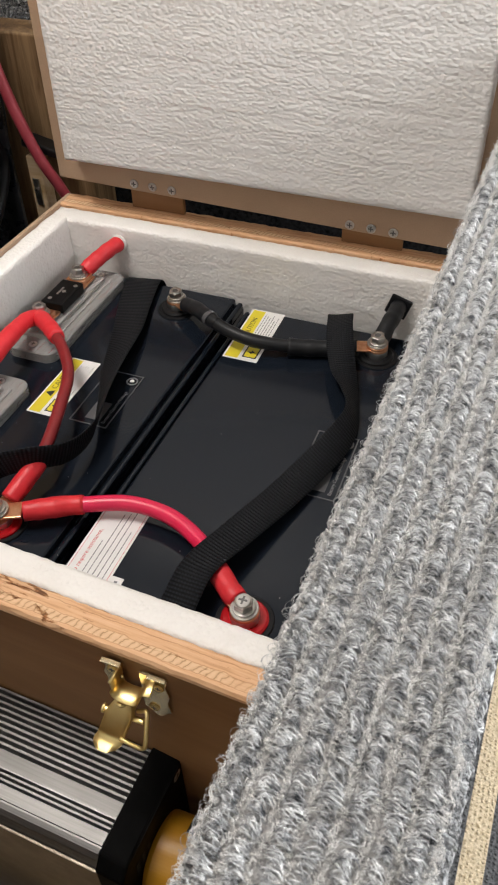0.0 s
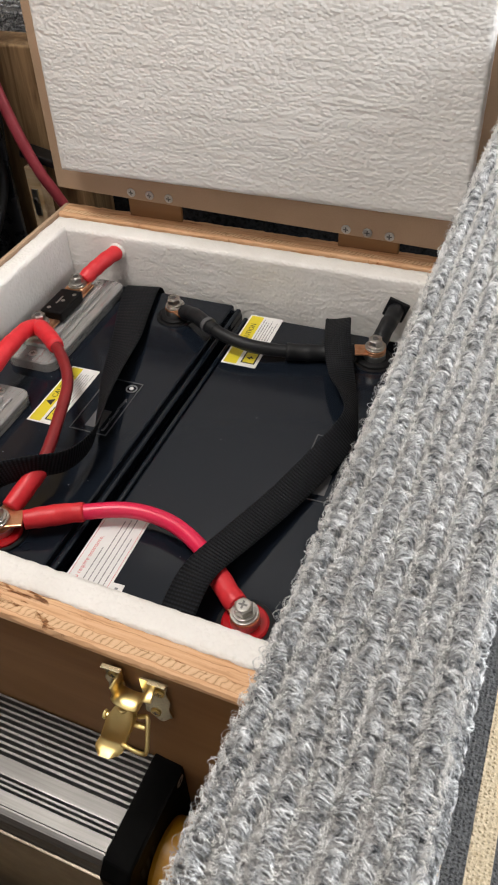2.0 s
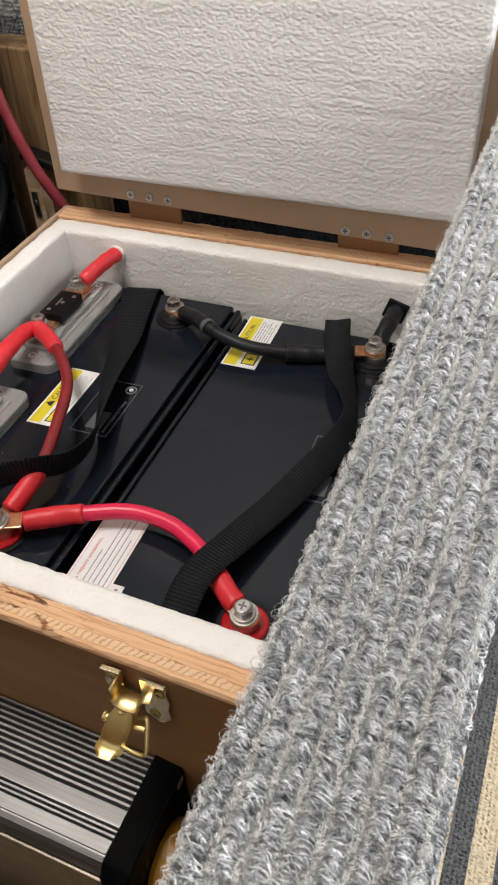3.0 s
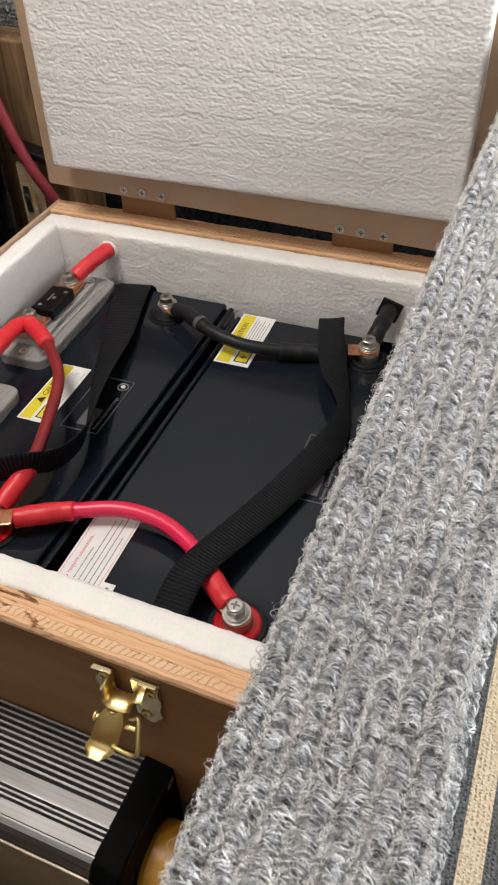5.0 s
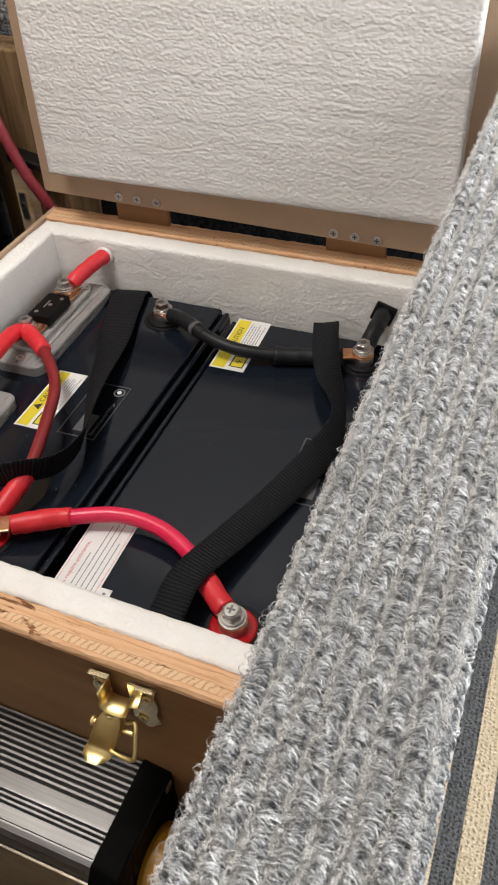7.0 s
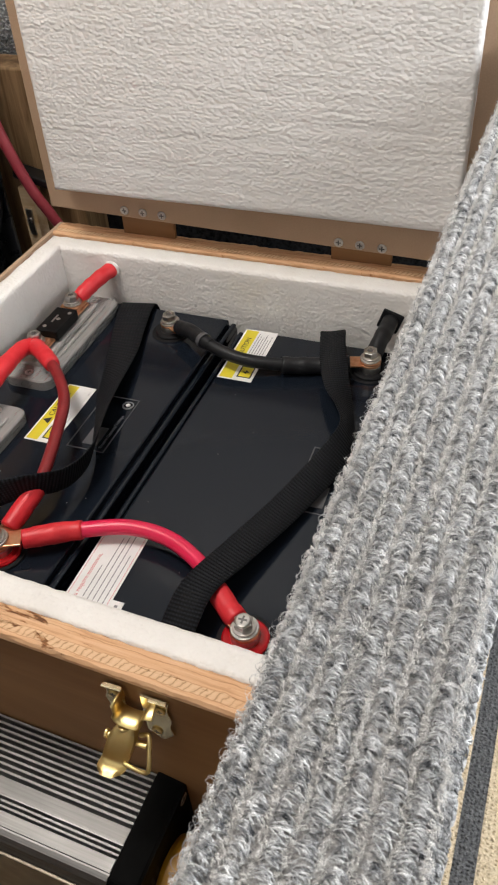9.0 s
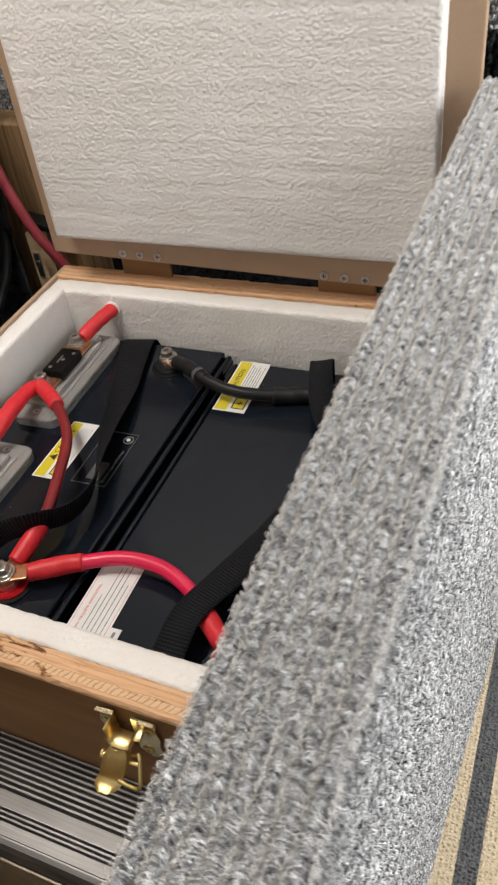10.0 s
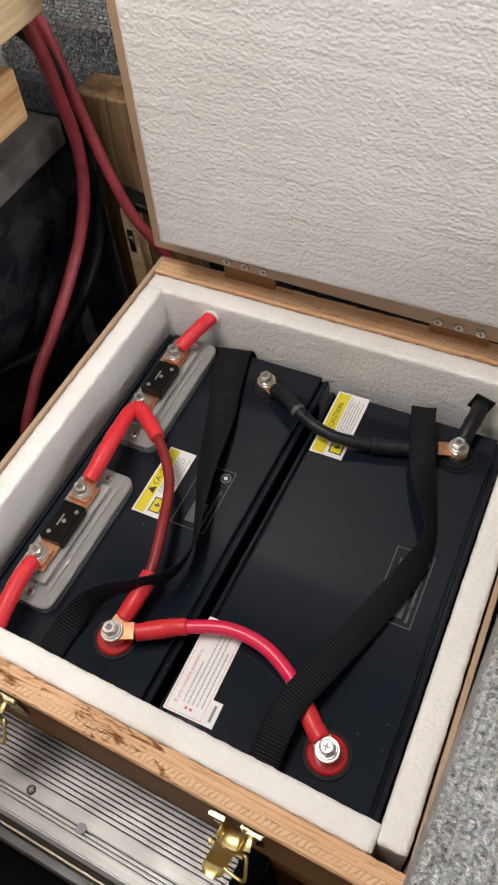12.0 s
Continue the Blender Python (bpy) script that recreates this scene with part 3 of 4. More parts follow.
side_v, side_f = rib_pile((LW, PY0, -0.0616), (0, 1, 0), (0, 0, -1), (1, 0, 0), int((LY1 - PY0) / 0.0040), 66, 0.0040, 0.0072, 2, 0.0020, 0.00052, 4, 3, 3, wild=0.5, span=0.9, curl=0.4)
side_v[:, 0] += SPREAD * (-side_v[:, 2] / 0.55) * (side_v[:, 1] + 0.30) / 0.445
stuff("side_pile", [(side_v, side_f)], CARPET, ledge, "looped grey yarn pile on the outer side")

# carpeted bulkhead beyond the partition, with a charcoal carpet band round its foot
bulk = thing("carpeted_bulkhead", "grey carpeted upright bulkhead with a charcoal carpet band", "bulkhead")
part("carpet_ground", block((0.172, 0.215, 0.19), (0.60, 0.33, 1.0), 0.004), CARPET_PALE, bulk)
stuff("loop_pile", [rib_pile((0.172, 0.214, 0.243), (1, 0, 0), (0, 0, 1), (0, -1, 0), 76, 24, 0.0030, 0.0058, 3, 0.0010, 0.0011, 5, 3, 5, wild=0.7)], CARPET_PALE, bulk, "looped grey yarn pile")
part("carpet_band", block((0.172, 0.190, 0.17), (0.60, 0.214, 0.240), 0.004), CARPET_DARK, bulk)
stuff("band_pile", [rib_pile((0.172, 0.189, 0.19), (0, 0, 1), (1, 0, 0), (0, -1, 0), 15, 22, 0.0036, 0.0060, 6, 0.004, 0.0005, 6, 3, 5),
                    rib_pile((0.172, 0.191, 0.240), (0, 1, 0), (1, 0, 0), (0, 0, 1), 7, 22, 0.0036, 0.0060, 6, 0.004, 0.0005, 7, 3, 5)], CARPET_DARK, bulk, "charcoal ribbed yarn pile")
# pile of the striped floor and of the far wall where they show
stuff("loop_pile", [rib_pile((0.238, -0.42, FLOOR - 0.0005), (0, 1, 0), (1, 0, 0), (0, 0, 1), 260, 46, 0.0033, 0.0040, 1, 0.0013, 0.0013, 21, 4, 2)], STRIPES, bpy.data.objects["floor"], "short loop pile")
far = bpy.data.objects["wall_north"]
stuff("loop_pile", [rib_pile((-0.50, 0.339, 0.165), (1, 0, 0), (0, 0, 1), (0, -1, 0), 150, 60, 0.0024, 0.0039, 1, 0.0014, 0.0008, 22, 3, 3, wild=0.8)], CARPET_WALL, far, "looped grey yarn pile")
# Same pile as above; its lower band has the shade painted in.
stuff("band_pile", [rib_pile((-0.50, 0.339, 0.08), (1, 0, 0), (0, 0, 1), (0, -1, 0), 150, 21, 0.0024, 0.0039, 1, 0.0014, 0.0008, 23, 3, 4, wild=0.8)], CARPET_SHADED, far, "looped grey yarn pile with shade painted into its colour")
# Unseen board, added to block light from the front and darken the inverter.
tagged(part("light_blocker", block((-1.0, -0.475, FLOOR), (0.165, -0.455, -0.03)), PLY_FACE), "unseen plain board added to keep light off the inverter", "wall", kind="structure")
# Added dark sheet: stands for the shade in the gap under the lid.
tagged(part("gap_shade", block((-0.62, 0.285, FLOOR), (0.60, 0.30, 0.125)), CARPET_DARK), "added dark sheet in place of the shade behind the battery box", "wall", kind="structure")
# Black sheet over the floor: paints the unlit void round box and inverter.
tagged(part("mat", block((-0.62, -0.452, FLOOR + 0.0005), (0.165, 0.283, FLOOR + 0.006)), CAP_BLACK), "added black sheet in place of the dark void round the box", "floor mat", kind="structure")


# ---- the battery box ----
XL, XR, YF, YB, RIM, BOT = -0.2085, 0.177, -0.2595, 0.1625, 0.048, -0.272
THIN, PLY_FRONT, PLY_BACK, LINER = 0.004, 0.0165, 0.0215, 0.020
SKEW = 2.3      # the front of the box is not quite square to its sides
turn_front = Matrix.Translation((0, YF, 0)) @ pose(0, 0, 0, 0, 0, -SKEW) @ Matrix.Translation((0, -YF, 0))
box = thing("battery_box", "open plywood battery box lined with white foam, lid raised", "box")
for nm, y0, y1 in (("front_panel", YF, YF + PLY_FRONT), ("back_panel", YB - PLY_BACK, YB)):
    PLY = y1 - y0
    drop = 0.0025 if nm == "front_panel" else 0.0
    p = part(nm, block((XL + THIN, y0, BOT), (XR - THIN, y1, RIM - 0.004 - drop), 0.0006), PLY_FACE, box)
    # the sawn top edge shows the layers of the plywood
    edge = bmesh.new()
    n = 130
    rows = []
    for i in range(n + 1):
        x = XL + THIN + (XR - XL - 2 * THIN) * i / n
        row = []
        for k, (yy, zz) in enumerate(((y0, RIM - 0.004 - drop), (y0, RIM - 0.0012 - drop), (y0 + 0.001, RIM - drop * 0.7), (y0 + PLY * 0.33, RIM - drop * 0.2), (y0 + PLY * 0.66, RIM), (y1 - 0.0008, RIM), (y1, RIM - 0.001), (y1, RIM - 0.004))):
            j = noise.noise(Vector((x * 190, k * 1.7, y0 * 9))) * (0.0007 if 0 < k < 7 else 0.0)
            row.append(edge.verts.new((x, yy + (j if k in (1, 2, 5, 6) else 0), zz + j * 0.8 - (0.0004 if k == 3 else 0))))
        rows.append(row)
    uv = edge.loops.layers.uv.new("UVMap")
    for a, b in zip(rows, rows[1:]):
        for k in range(7):
            f = edge.faces.new((a[k], a[k + 1], b[k + 1], b[k]))
            for lp in f.loops:
                lp[uv].uv = (lp.vert.co.x + y0, (lp.vert.co.y - y0) * 0.0185 / PLY)
    bmesh.ops.recalc_face_normals(edge, faces=edge.faces[:])
    e = part("sawn_edge", edge, PLY_EDGE, p, "chipped laminated plywood edge")
    if nm == "front_panel":
        for v in p.data.vertices:
            v.co.y += min(0.010, 0.075 * (RIM - v.co.z))       # the front leans in towards its foot
        p.data.transform(turn_front)
        e.data.transform(turn_front)
for nm, x0, x1 in (("side_panel", XL, XL + THIN), ("side_panel", XR - THIN, XR)):
    part(nm, block((x0, YF - 0.0402 * x0, BOT), (x1, YB, RIM), 0.0007), PANEL, box)
part("base_panel", block((XL + THIN, YF + PLY_FRONT, BOT), (XR - THIN, YB - PLY_BACK, BOT + 0.012)), PLY_FACE, box)
IX0, IX1, IY0, IY1 = XL + THIN + 0.001, XR - THIN - 0.0015, YF + PLY_FRONT + 0.0005, YB - PLY_BACK - 0.001
for i, (lo, hi) in enumerate((((IX0, IY0, BOT + 0.012), (IX1 - LINER + 0.0005, IY0 + LINER - 0.002, RIM - 0.001)), ((IX0, IY1 - LINER, BOT + 0.012), (IX1, IY1, RIM - 0.002)),
                              ((IX0, IY0 + LINER - 0.004, BOT + 0.012), (IX0 + LINER - 0.002, IY1 - LINER + 0.003, RIM - 0.0015)), ((IX1 - LINER + 0.001, IY0 + 0.001, BOT + 0.012), (IX1, IY1 - LINER, RIM - 0.001)))):
    f = part("foam_liner", rough_slab(lo, hi, 0.0034, 0.0006, 150, i + 1), FOAM, box, smooth=True)
    if i == 0:
        f.data.transform(turn_front)

# lid, standing upright on its hinges
lid_board = block((-0.206, 0.150, 0.059), (0.187, 0.162, 0.47), 0.0012)
for v in lid_board.verts:
    if v.co.z < 0.1:
        v.co.z += 0.010 * (0.187 - v.co.x) / 0.393      # sawn out of square along its foot
lid = part("lid", lid_board, PANEL, box, "brown hardboard lid with rippled white foam, standing open")
foam = rough_slab((-0.183, 0.128, 0.0965), (0.163, 0.1498, 0.445), 0.0028, 0.00022, 150, 9, stretch=(0.5, 1, 1))
part("lid_foam", foam, FOAM_LID, lid, "rippled white foam sheet", smooth=True)


def cross_screw(c, r, parent, m=Matrix(), mat=STEEL, name="screw"):
    """A round head with a cross recess; m turns it from pointing up."""
    bm = disc((0, 0, 0), r, r * 0.35, 20, r * 0.22)
    s = part(name, bm, mat, None, smooth=False)
    rec = block((-r * 0.55, -r * 0.13, r * 0.3), (r * 0.55, r * 0.13, r * 0.37))
    rec = block((-r * 0.13, -r * 0.55, r * 0.3), (r * 0.13, r * 0.55, r * 0.372), bm=rec)
    me = s.data
    me.transform(Matrix.Translation(c) @ m)
    s.parent = parent
    q = part("recess", rec, RECESS, s)
    q.data.transform(Matrix.Translation(c) @ m)
    return s


FACE_Y = pose(0, 0, 0, 90, 0, 0)      # a head that points to -y
for x0, zs in ((-0.111, 0.0735), (0.086, 0.0672)):
    part("hinge", block((x0 - 0.026, 0.1560, RIM - 0.0005), (x0 + 0.026, 0.1600, zs - 0.004), 0.001), PLY_FACE, box, "flat brown hinge leaf")
    for dx, dz in ((-0.018, 0.0004), (0.0, 0.0), (0.0185, -0.0006)):
        cross_screw((x0 + dx, 0.1498, zs + dz), 0.0040, lid, FACE_Y)


def cut_plate(outline, y, thick, m=Matrix()):
    """A stamped sheet plate standing in the xz plane, its face to -y."""
    bm = bmesh.new()
    front = [bm.verts.new((px, y - thick, pz)) for px, pz in outline]
    back = [bm.verts.new((px, y, pz)) for px, pz in outline]
    bm.faces.new(front)
    bm.faces.new(back[::-1])
    for i in range(len(outline)):
        j = (i + 1) % len(outline)
        bm.faces.new((front[i], back[i], back[j], front[j]))
    bmesh.ops.recalc_face_normals(bm, faces=bm.faces[:])
    bm.transform(m)
    return bm


def scallops(x0, x1, z0, z1):
    """Outline of a wing of the latch plate: straight inside, waved outside and below."""
    out = [(x0, z1), (x0, z0 + 0.006)]
    for i in range(13):
        f = i / 12
        out.append((x0 + (x1 - x0) * f, z0 + 0.007 * (1 - math.sin(f * math.pi)) * (0.4 + 0.6 * abs(f - 0.5)) + 0.0012 * math.sin(f * 9)))
    for i in range(9):
        f = (i + 1) / 10
        out.append((x1 - math.copysign(0.0016, x1 - x0) * math.sin(f * math.pi * 2) ** 2, z0 + 0.005 + (z1 - z0 - 0.005) * f))
    out.append((x1, z1))
    return out


def latch(x):
    yf = YF - 0.0402 * x - 0.0004
    t = part("latch", cut_plate(scallops(x - 0.0075, x - 0.0185, 0.009, 0.037), yf, 0.0014), NICKEL, box, "polished brass draw latch")
    part("plate", cut_plate(scallops(x + 0.0020, x + 0.0170, 0.000, 0.0355), yf, 0.0014), NICKEL, t)
    for xa, xb, z in ((-0.0185, -0.0075, 0.037), (0.0065, 0.0165, 0.0355)):
        part("tab", block((x + xa, yf - 0.0032, z - 0.0004), (x + xb, yf - 0.0002, z + 0.0008), 0.0004), NICKEL, t)
    # the yoke: a strip bent into a wide U between the two wings
    part("yoke", ribbon([(x - 0.0085, yf - 0.0062, 0.0365), (x - 0.0078, yf - 0.0066, 0.0310), (x - 0.0090, yf - 0.0070, 0.0275), (x - 0.0070, yf - 0.0074, 0.0245), (x - 0.0010, yf - 0.0078, 0.0235), (x + 0.0045, yf - 0.0074, 0.0245), (x + 0.0062, yf - 0.0070, 0.0300), (x + 0.0085, yf - 0.0066, 0.0345), (x + 0.0120, yf - 0.0060, 0.0350)],
                        [(0, 1, 0)] * 9, 0.0110, 0.0011, 6), BRASS, t, smooth=True)
    for dx, dz in ((-0.013, 0.031), (0.0118, 0.0275), (0.0075, 0.0065)):
        cross_screw((x + dx, yf - 0.0014, dz), 0.0029, t, FACE_Y, BRASS)
    lever, strips = bmesh.new(), ([], [], [])
    for i in range(25):
        f = i / 24
        w = 0.0042 + 0.0028 * min(1.0, max(0.0, (f - 0.12) / 0.22)) ** 0.7
        lip = max(0.0, (f - 0.80) / 0.20)
        w *= 1 + 0.10 * math.sin(math.pi * min(1.0, lip)) if f < 0.9 else math.sqrt(max(0.12, 1 - ((f - 0.9) / 0.108) ** 2)) * 1.08
        y = yf - 0.0085 - 0.0165 * f - 0.0012 * math.sin(math.pi * min(1.0, f / 0.8)) - 0.0045 * lip ** 2
        z = 0.0235 - 0.0255 * f + 0.0026 * lip ** 2
        xs = x - 0.0030 - 0.0060 * f
        deep = 0.0055 * (1 - f) ** 0.6
        for strip, cols in zip(strips, (((-1, deep, deep * 0.7), (-1, 0.0004, 0.0002)), ((-1, 0.0004, 0.0002), (-0.93, 0, 0), (-0.4, 0, 0), (0.4, 0, 0), (0.93, 0, 0), (1, 0.0004, 0.0002)), ((1, 0.0004, 0.0002), (1, deep, deep * 0.7)))):
            strip.append([lever.verts.new((xs + w * a, y + b, z - c)) for a, b, c in cols])
    for rows in strips:
        for a, b in zip(rows, rows[1:]):
            for k in range(len(a) - 1):
                lever.faces.new((a[k], a[k + 1], b[k + 1], b[k]))
    bmesh.ops.solidify(lever, geom=lever.faces[:], thickness=0.0007)
    part("lever", lever, BRASS, t, smooth=True)
    part("lever_rib", tube([(x - 0.0072, yf - 0.0120, 0.0195), (x - 0.0045, yf - 0.0126, 0.0193), (x - 0.0018, yf - 0.0120, 0.0195)], lambda f: 0.0003 + 0.0009 * math.sin(math.pi * f), 8, 6), BRASS, t, smooth=True)
    part("wire_bail", tube([(x + 0.0045, yf - 0.0115, 0.0175), (x + 0.0100, yf - 0.0125, 0.0215), (x + 0.0118, yf - 0.0175, 0.0160), (x + 0.0128, yf - 0.0222, 0.0095), (x + 0.0115, yf - 0.0235, 0.0062), (x + 0.0060, yf - 0.0230, 0.0045), (x - 0.0020, yf - 0.0215, 0.0035)], 0.0012, 10), BRASS, t, smooth=True)
    part("pin", disc((x - 0.0150, yf - 0.0120, 0.0090), 0.0016, 0.022, 12, m=pose(0, 0, 0, 0, 90, 0)), BRASS, t)
    part("pin_head", disc((x - 0.0162, yf - 0.0120, 0.0090), 0.0026, 0.0016, 14, 0.0004, m=pose(0, 0, 0, 0, 90, 0)), BRASS, t)
    return t


latch(0.0755)
latch(-0.107)

# ---- batteries ----
TXT = Matrix(((0, -1, 0, 0), (1, 0, 0, 0), (0, 0, 1, 0), (0, 0, 0, 1)))    # writing that runs towards the back


def caution_label(x0, x1, y0, y1, parent, turn=0.0):
    lab = part("caution_label", block((x0, y0, 0.0002), (x1, y1, 0.0005)), PAPER, parent, "white and yellow printed warning label")
    w, h = x1 - x0, y1 - y0
    part("yellow_band", block((x0 + w * 0.05, y0 + h * 0.02, 0.0005), (x0 + w * 0.42, y1 - h * 0.02, 0.00056)), LABEL_YELLOW, lab)
    lettering("caution_word", "CAUTION", 0.0064, Matrix.Translation((x0 + w * 0.32, y0 + h * 0.42, 0.00062)) @ TXT, LABEL_INK, lab)
    tri = bmesh.new()
    q = [tri.verts.new((x0 + w * a, y0 + h * b, 0.00062)) for a, b in ((0.1, 0.345), (0.35, 0.29), (0.35, 0.40))]
    tri.faces.new(q)
    part("warning_triangle", tri, LABEL_INK, lab)
    icon = block((x0 + w * 0.52, y0 + h * 0.06, 0.0005), (x0 + w * 0.92, y0 + h * 0.27, 0.00058))
    part("battery_icon", icon, LABEL_INK, lab)
    part("icon_fill", block((x0 + w * 0.56, y0 + h * 0.075, 0.00058), (x0 + w * 0.88, y0 + h * 0.255, 0.00064)), LABEL_YELLOW, lab)
    bolt = bmesh.new()
    q = [bolt.verts.new((x0 + w * a, y0 + h * b, 0.0007)) for a, b in ((0.6, 0.17), (0.74, 0.13), (0.73, 0.16), (0.84, 0.155), (0.7, 0.205), (0.71, 0.17))]
    bolt.faces.new(q)
    part("bolt_sign", bolt, LABEL_INK, lab)
    rng = random.Random(int(x0 * 1000))
    for i in range(6):
        a = x0 + w * (0.48 + 0.08 * i)
        y, end = y0 + h * 0.34, y0 + h * rng.uniform(0.82, 0.96)
        bars = bmesh.new()
        while y < end:
            ln = rng.uniform(0.0012, 0.0042)
            block((a, y, 0.0005), (a + 0.0007, min(y + ln, end), 0.00055), bm=bars)
            y += ln + 0.0007
        part("text_line", bars, LABEL_GREY, lab)
    return lab


def emblem(x0, x1, y0, y1, parent, lit=True):
    e = bmesh.new()
    t = 0.0009
    for lo, hi in (((x0, y0), (x1, y0 + t)), ((x0, y1 - t), (x1, y1)), ((x0, y0 + t), (x0 + t, y1 - t)), ((x1 - t, y0 + t), (x1, y1 - t))):
        block((*lo, 0.0001), (*hi, 0.0005), bm=e)
    em = part("gauge_frame", e, LABEL_SILVER, parent, "silver printed outline of a battery gauge")
    lettering("gauge_word", "Battery Capacity/Voltage", 0.0038, Matrix.Translation((x1 - 0.0038, y0 + 0.004, 0.0004)) @ TXT, LABEL_GREY, em)
    part("screen", block((x0 + 0.010, y0 + 0.006, 0.0001), (x1 - 0.0085, y0 + 0.026, 0.0005)), LABEL_SILVER, em)
    part("brand_bar", block((x0 + 0.0055, y0 + 0.034, 0.0001), (x0 + 0.0085, y0 + 0.054, 0.0004)), LABEL_SILVER, em)
    part("button", disc((x1 - 0.0065, y1 - 0.008, 0.0001), 0.0018, 0.0012, 20, 0.0003), PAPER if lit else LABEL_GREY, em)
    part("button_ring", ring((x1 - 0.0065, y1 - 0.008, 0.0001), 0.0046, 0.0036, 0.0009, 24), LABEL_GREY, em)


def terminal(c, red, parent):
    x, y = c
    t = part("terminal", ring((x, y, -0.0005), 0.0170, 0.0136, 0.0018, 36), RUBBER, parent, "round battery terminal")
    part("terminal_ring", ring((x, y, -0.0005), 0.0138, 0.0075, 0.0040, 36), RED_RING if red else RUBBER, t, "red terminal ring" if red else "black terminal ring")
    part("post", disc((x, y, 0.0), 0.0085, 0.0085, 28, 0.0006), STEEL, t)
    return t


def bolt_head(c, parent, lean=(0, 0), r=0.0056, name="bolt", cross=False):
    x, y, z = c
    m = pose(0, 0, 0, lean[0], lean[1], 0)
    b = part(name, disc(c, r * 1.42, 0.0013, 28, 0.0003, m=m), STEEL, parent)
    up = m.to_3x3() @ Vector((0, 0, 1))
    spring = Vector(c) + up * 0.0013
    part("spring_washer", disc(spring, r * 1.18, 0.0018, 28, 0.0004, m=m), STEEL, b)
    head = spring + up * 0.0018
    part("hex_head", disc(head, r, 0.0048, 6, 0.0005, m=m @ pose(0, 0, 0, 0, 0, 17)), STEEL, b)
    if cross:
        cross_screw(head + up * 0.0044, r * 0.82, b, m, STEEL, "head_top")
    else:
        part("head_rim", ring((0, 0, 0), r * 0.80, r * 0.46, 0.0012, 24), STEEL, b).data.transform(Matrix.Translation(head + up * 0.0044) @ m)
        part("socket", disc(head + up * 0.0046, r * 0.45, 0.0004, 6, m=m), RECESS, b)
    return b


def battery(x0, x1, y0, y1, terms, lean):
    b = thing("battery", "glossy black deep-cycle battery in the foam-lined box", "battery", "batteries in the box")
    shells = [part("case", block((x0, y0, -0.235), (x1, y1, -0.0055), 0.004, 3), CASE, b),
              part("case_top", block((x0 + 0.0072, y0 + 0.002, -0.012), (x1 - 0.0072, y1 - 0.002, 0.0), 0.0018, 3), CASE, b)]
    for xa in (x0 + 0.0008, x1 - 0.0048):
        shells.append(part("lip", block((xa, y0 + 0.003, -0.010), (xa + 0.0044, y1 - 0.003, -0.0018), 0.0019, 4), CASE, b))
    # the two batteries stand a little aslant where they meet
    for ob in shells:
        for v in ob.data.vertices:
            f = (v.co.x - x0) / (x1 - x0)
            v.co.x += 0.021 * (v.co.y - y0) * (f if lean > 0 else 1 - f)
    for (x, y), red in terms:
        terminal((x, y), red, b)
    return b


left = battery(-0.1825, -0.0195, -0.218, 0.115, (((-0.066, -0.182), True), ((-0.062, 0.081), False)), 1)
right = battery(-0.0142, 0.1505, -0.2365, 0.104, (((0.106, -0.196), True), ((0.116, 0.071), False)), -1)
caution_label(-0.112, -0.087, -0.080, -0.011, left)
caution_label(0.0, 0.029, 0.031, 0.1025, right)
emblem(-0.077, -0.0465, -0.078, -0.015, left)
emblem(0.0985, 0.1285, -0.0915, -0.028, right, lit=False)
part("front_tab", block((-0.083, -0.214, -0.001), (-0.060, -0.205, 0.0012), 0.0005), CASE, left)
for x, y, r in ((-0.045, -0.186, 0.004),):
    part("vent_cap", ring((x, y, -0.0002), r, r * 0.6, 0.0006, 20), CASE, left)

# help sticker
st = part("sticker", block((-0.0095, -0.2125, 0.0002), (0.0205, -0.139, 0.0005)), PAPER, right, "white help sticker with a red border")
part("sticker_tab", block((0.0205, -0.2125, 0.0002), (0.0285, -0.194, 0.0005), 0.0001), PAPER, st)
part("tab_bars", block((0.0235, -0.209, 0.0005), (0.0255, -0.197, 0.00055)), LABEL_GREY, st)
fr = bmesh.new()
for lo, hi in (((-0.0082, -0.2110), (-0.0079, -0.1405)), ((0.0188, -0.2110), (0.0191, -0.1405)), ((-0.0082, -0.2113), (0.0191, -0.2110)), ((-0.0082, -0.1405), (0.0191, -0.1402))):
    block((*lo, 0.0005), (*hi, 0.00054), bm=fr)
part("border", fr, LABEL_RED, st)
lettering("help_word", "If you require assistance,", 0.0042, Matrix.Translation((-0.0020, -0.2055, 0.00056)) @ TXT, LABEL_RED, st)
rng = random.Random(4)
for i, (a, s, e) in enumerate(((0.0015, -0.203, -0.172), (0.0050, -0.203, -0.148), (0.0085, -0.203, -0.146), (0.0120, -0.203, -0.143), (0.0155, -0.203, -0.160))):
    bars, y = bmesh.new(), s
    while y < e:
        ln = rng.uniform(0.0016, 0.0055)
        block((a, y, 0.0005), (a + 0.0007, min(y + ln, e), 0.00055), bm=bars)
        y += ln + 0.0006
    part("text_line", bars, LABEL_GREY, st)
for a in (0.0056, 0.0092):
    part("bullet", disc((a, -0.2065, 0.0005), 0.0012, 0.00006, 14), LABEL_RED, st)

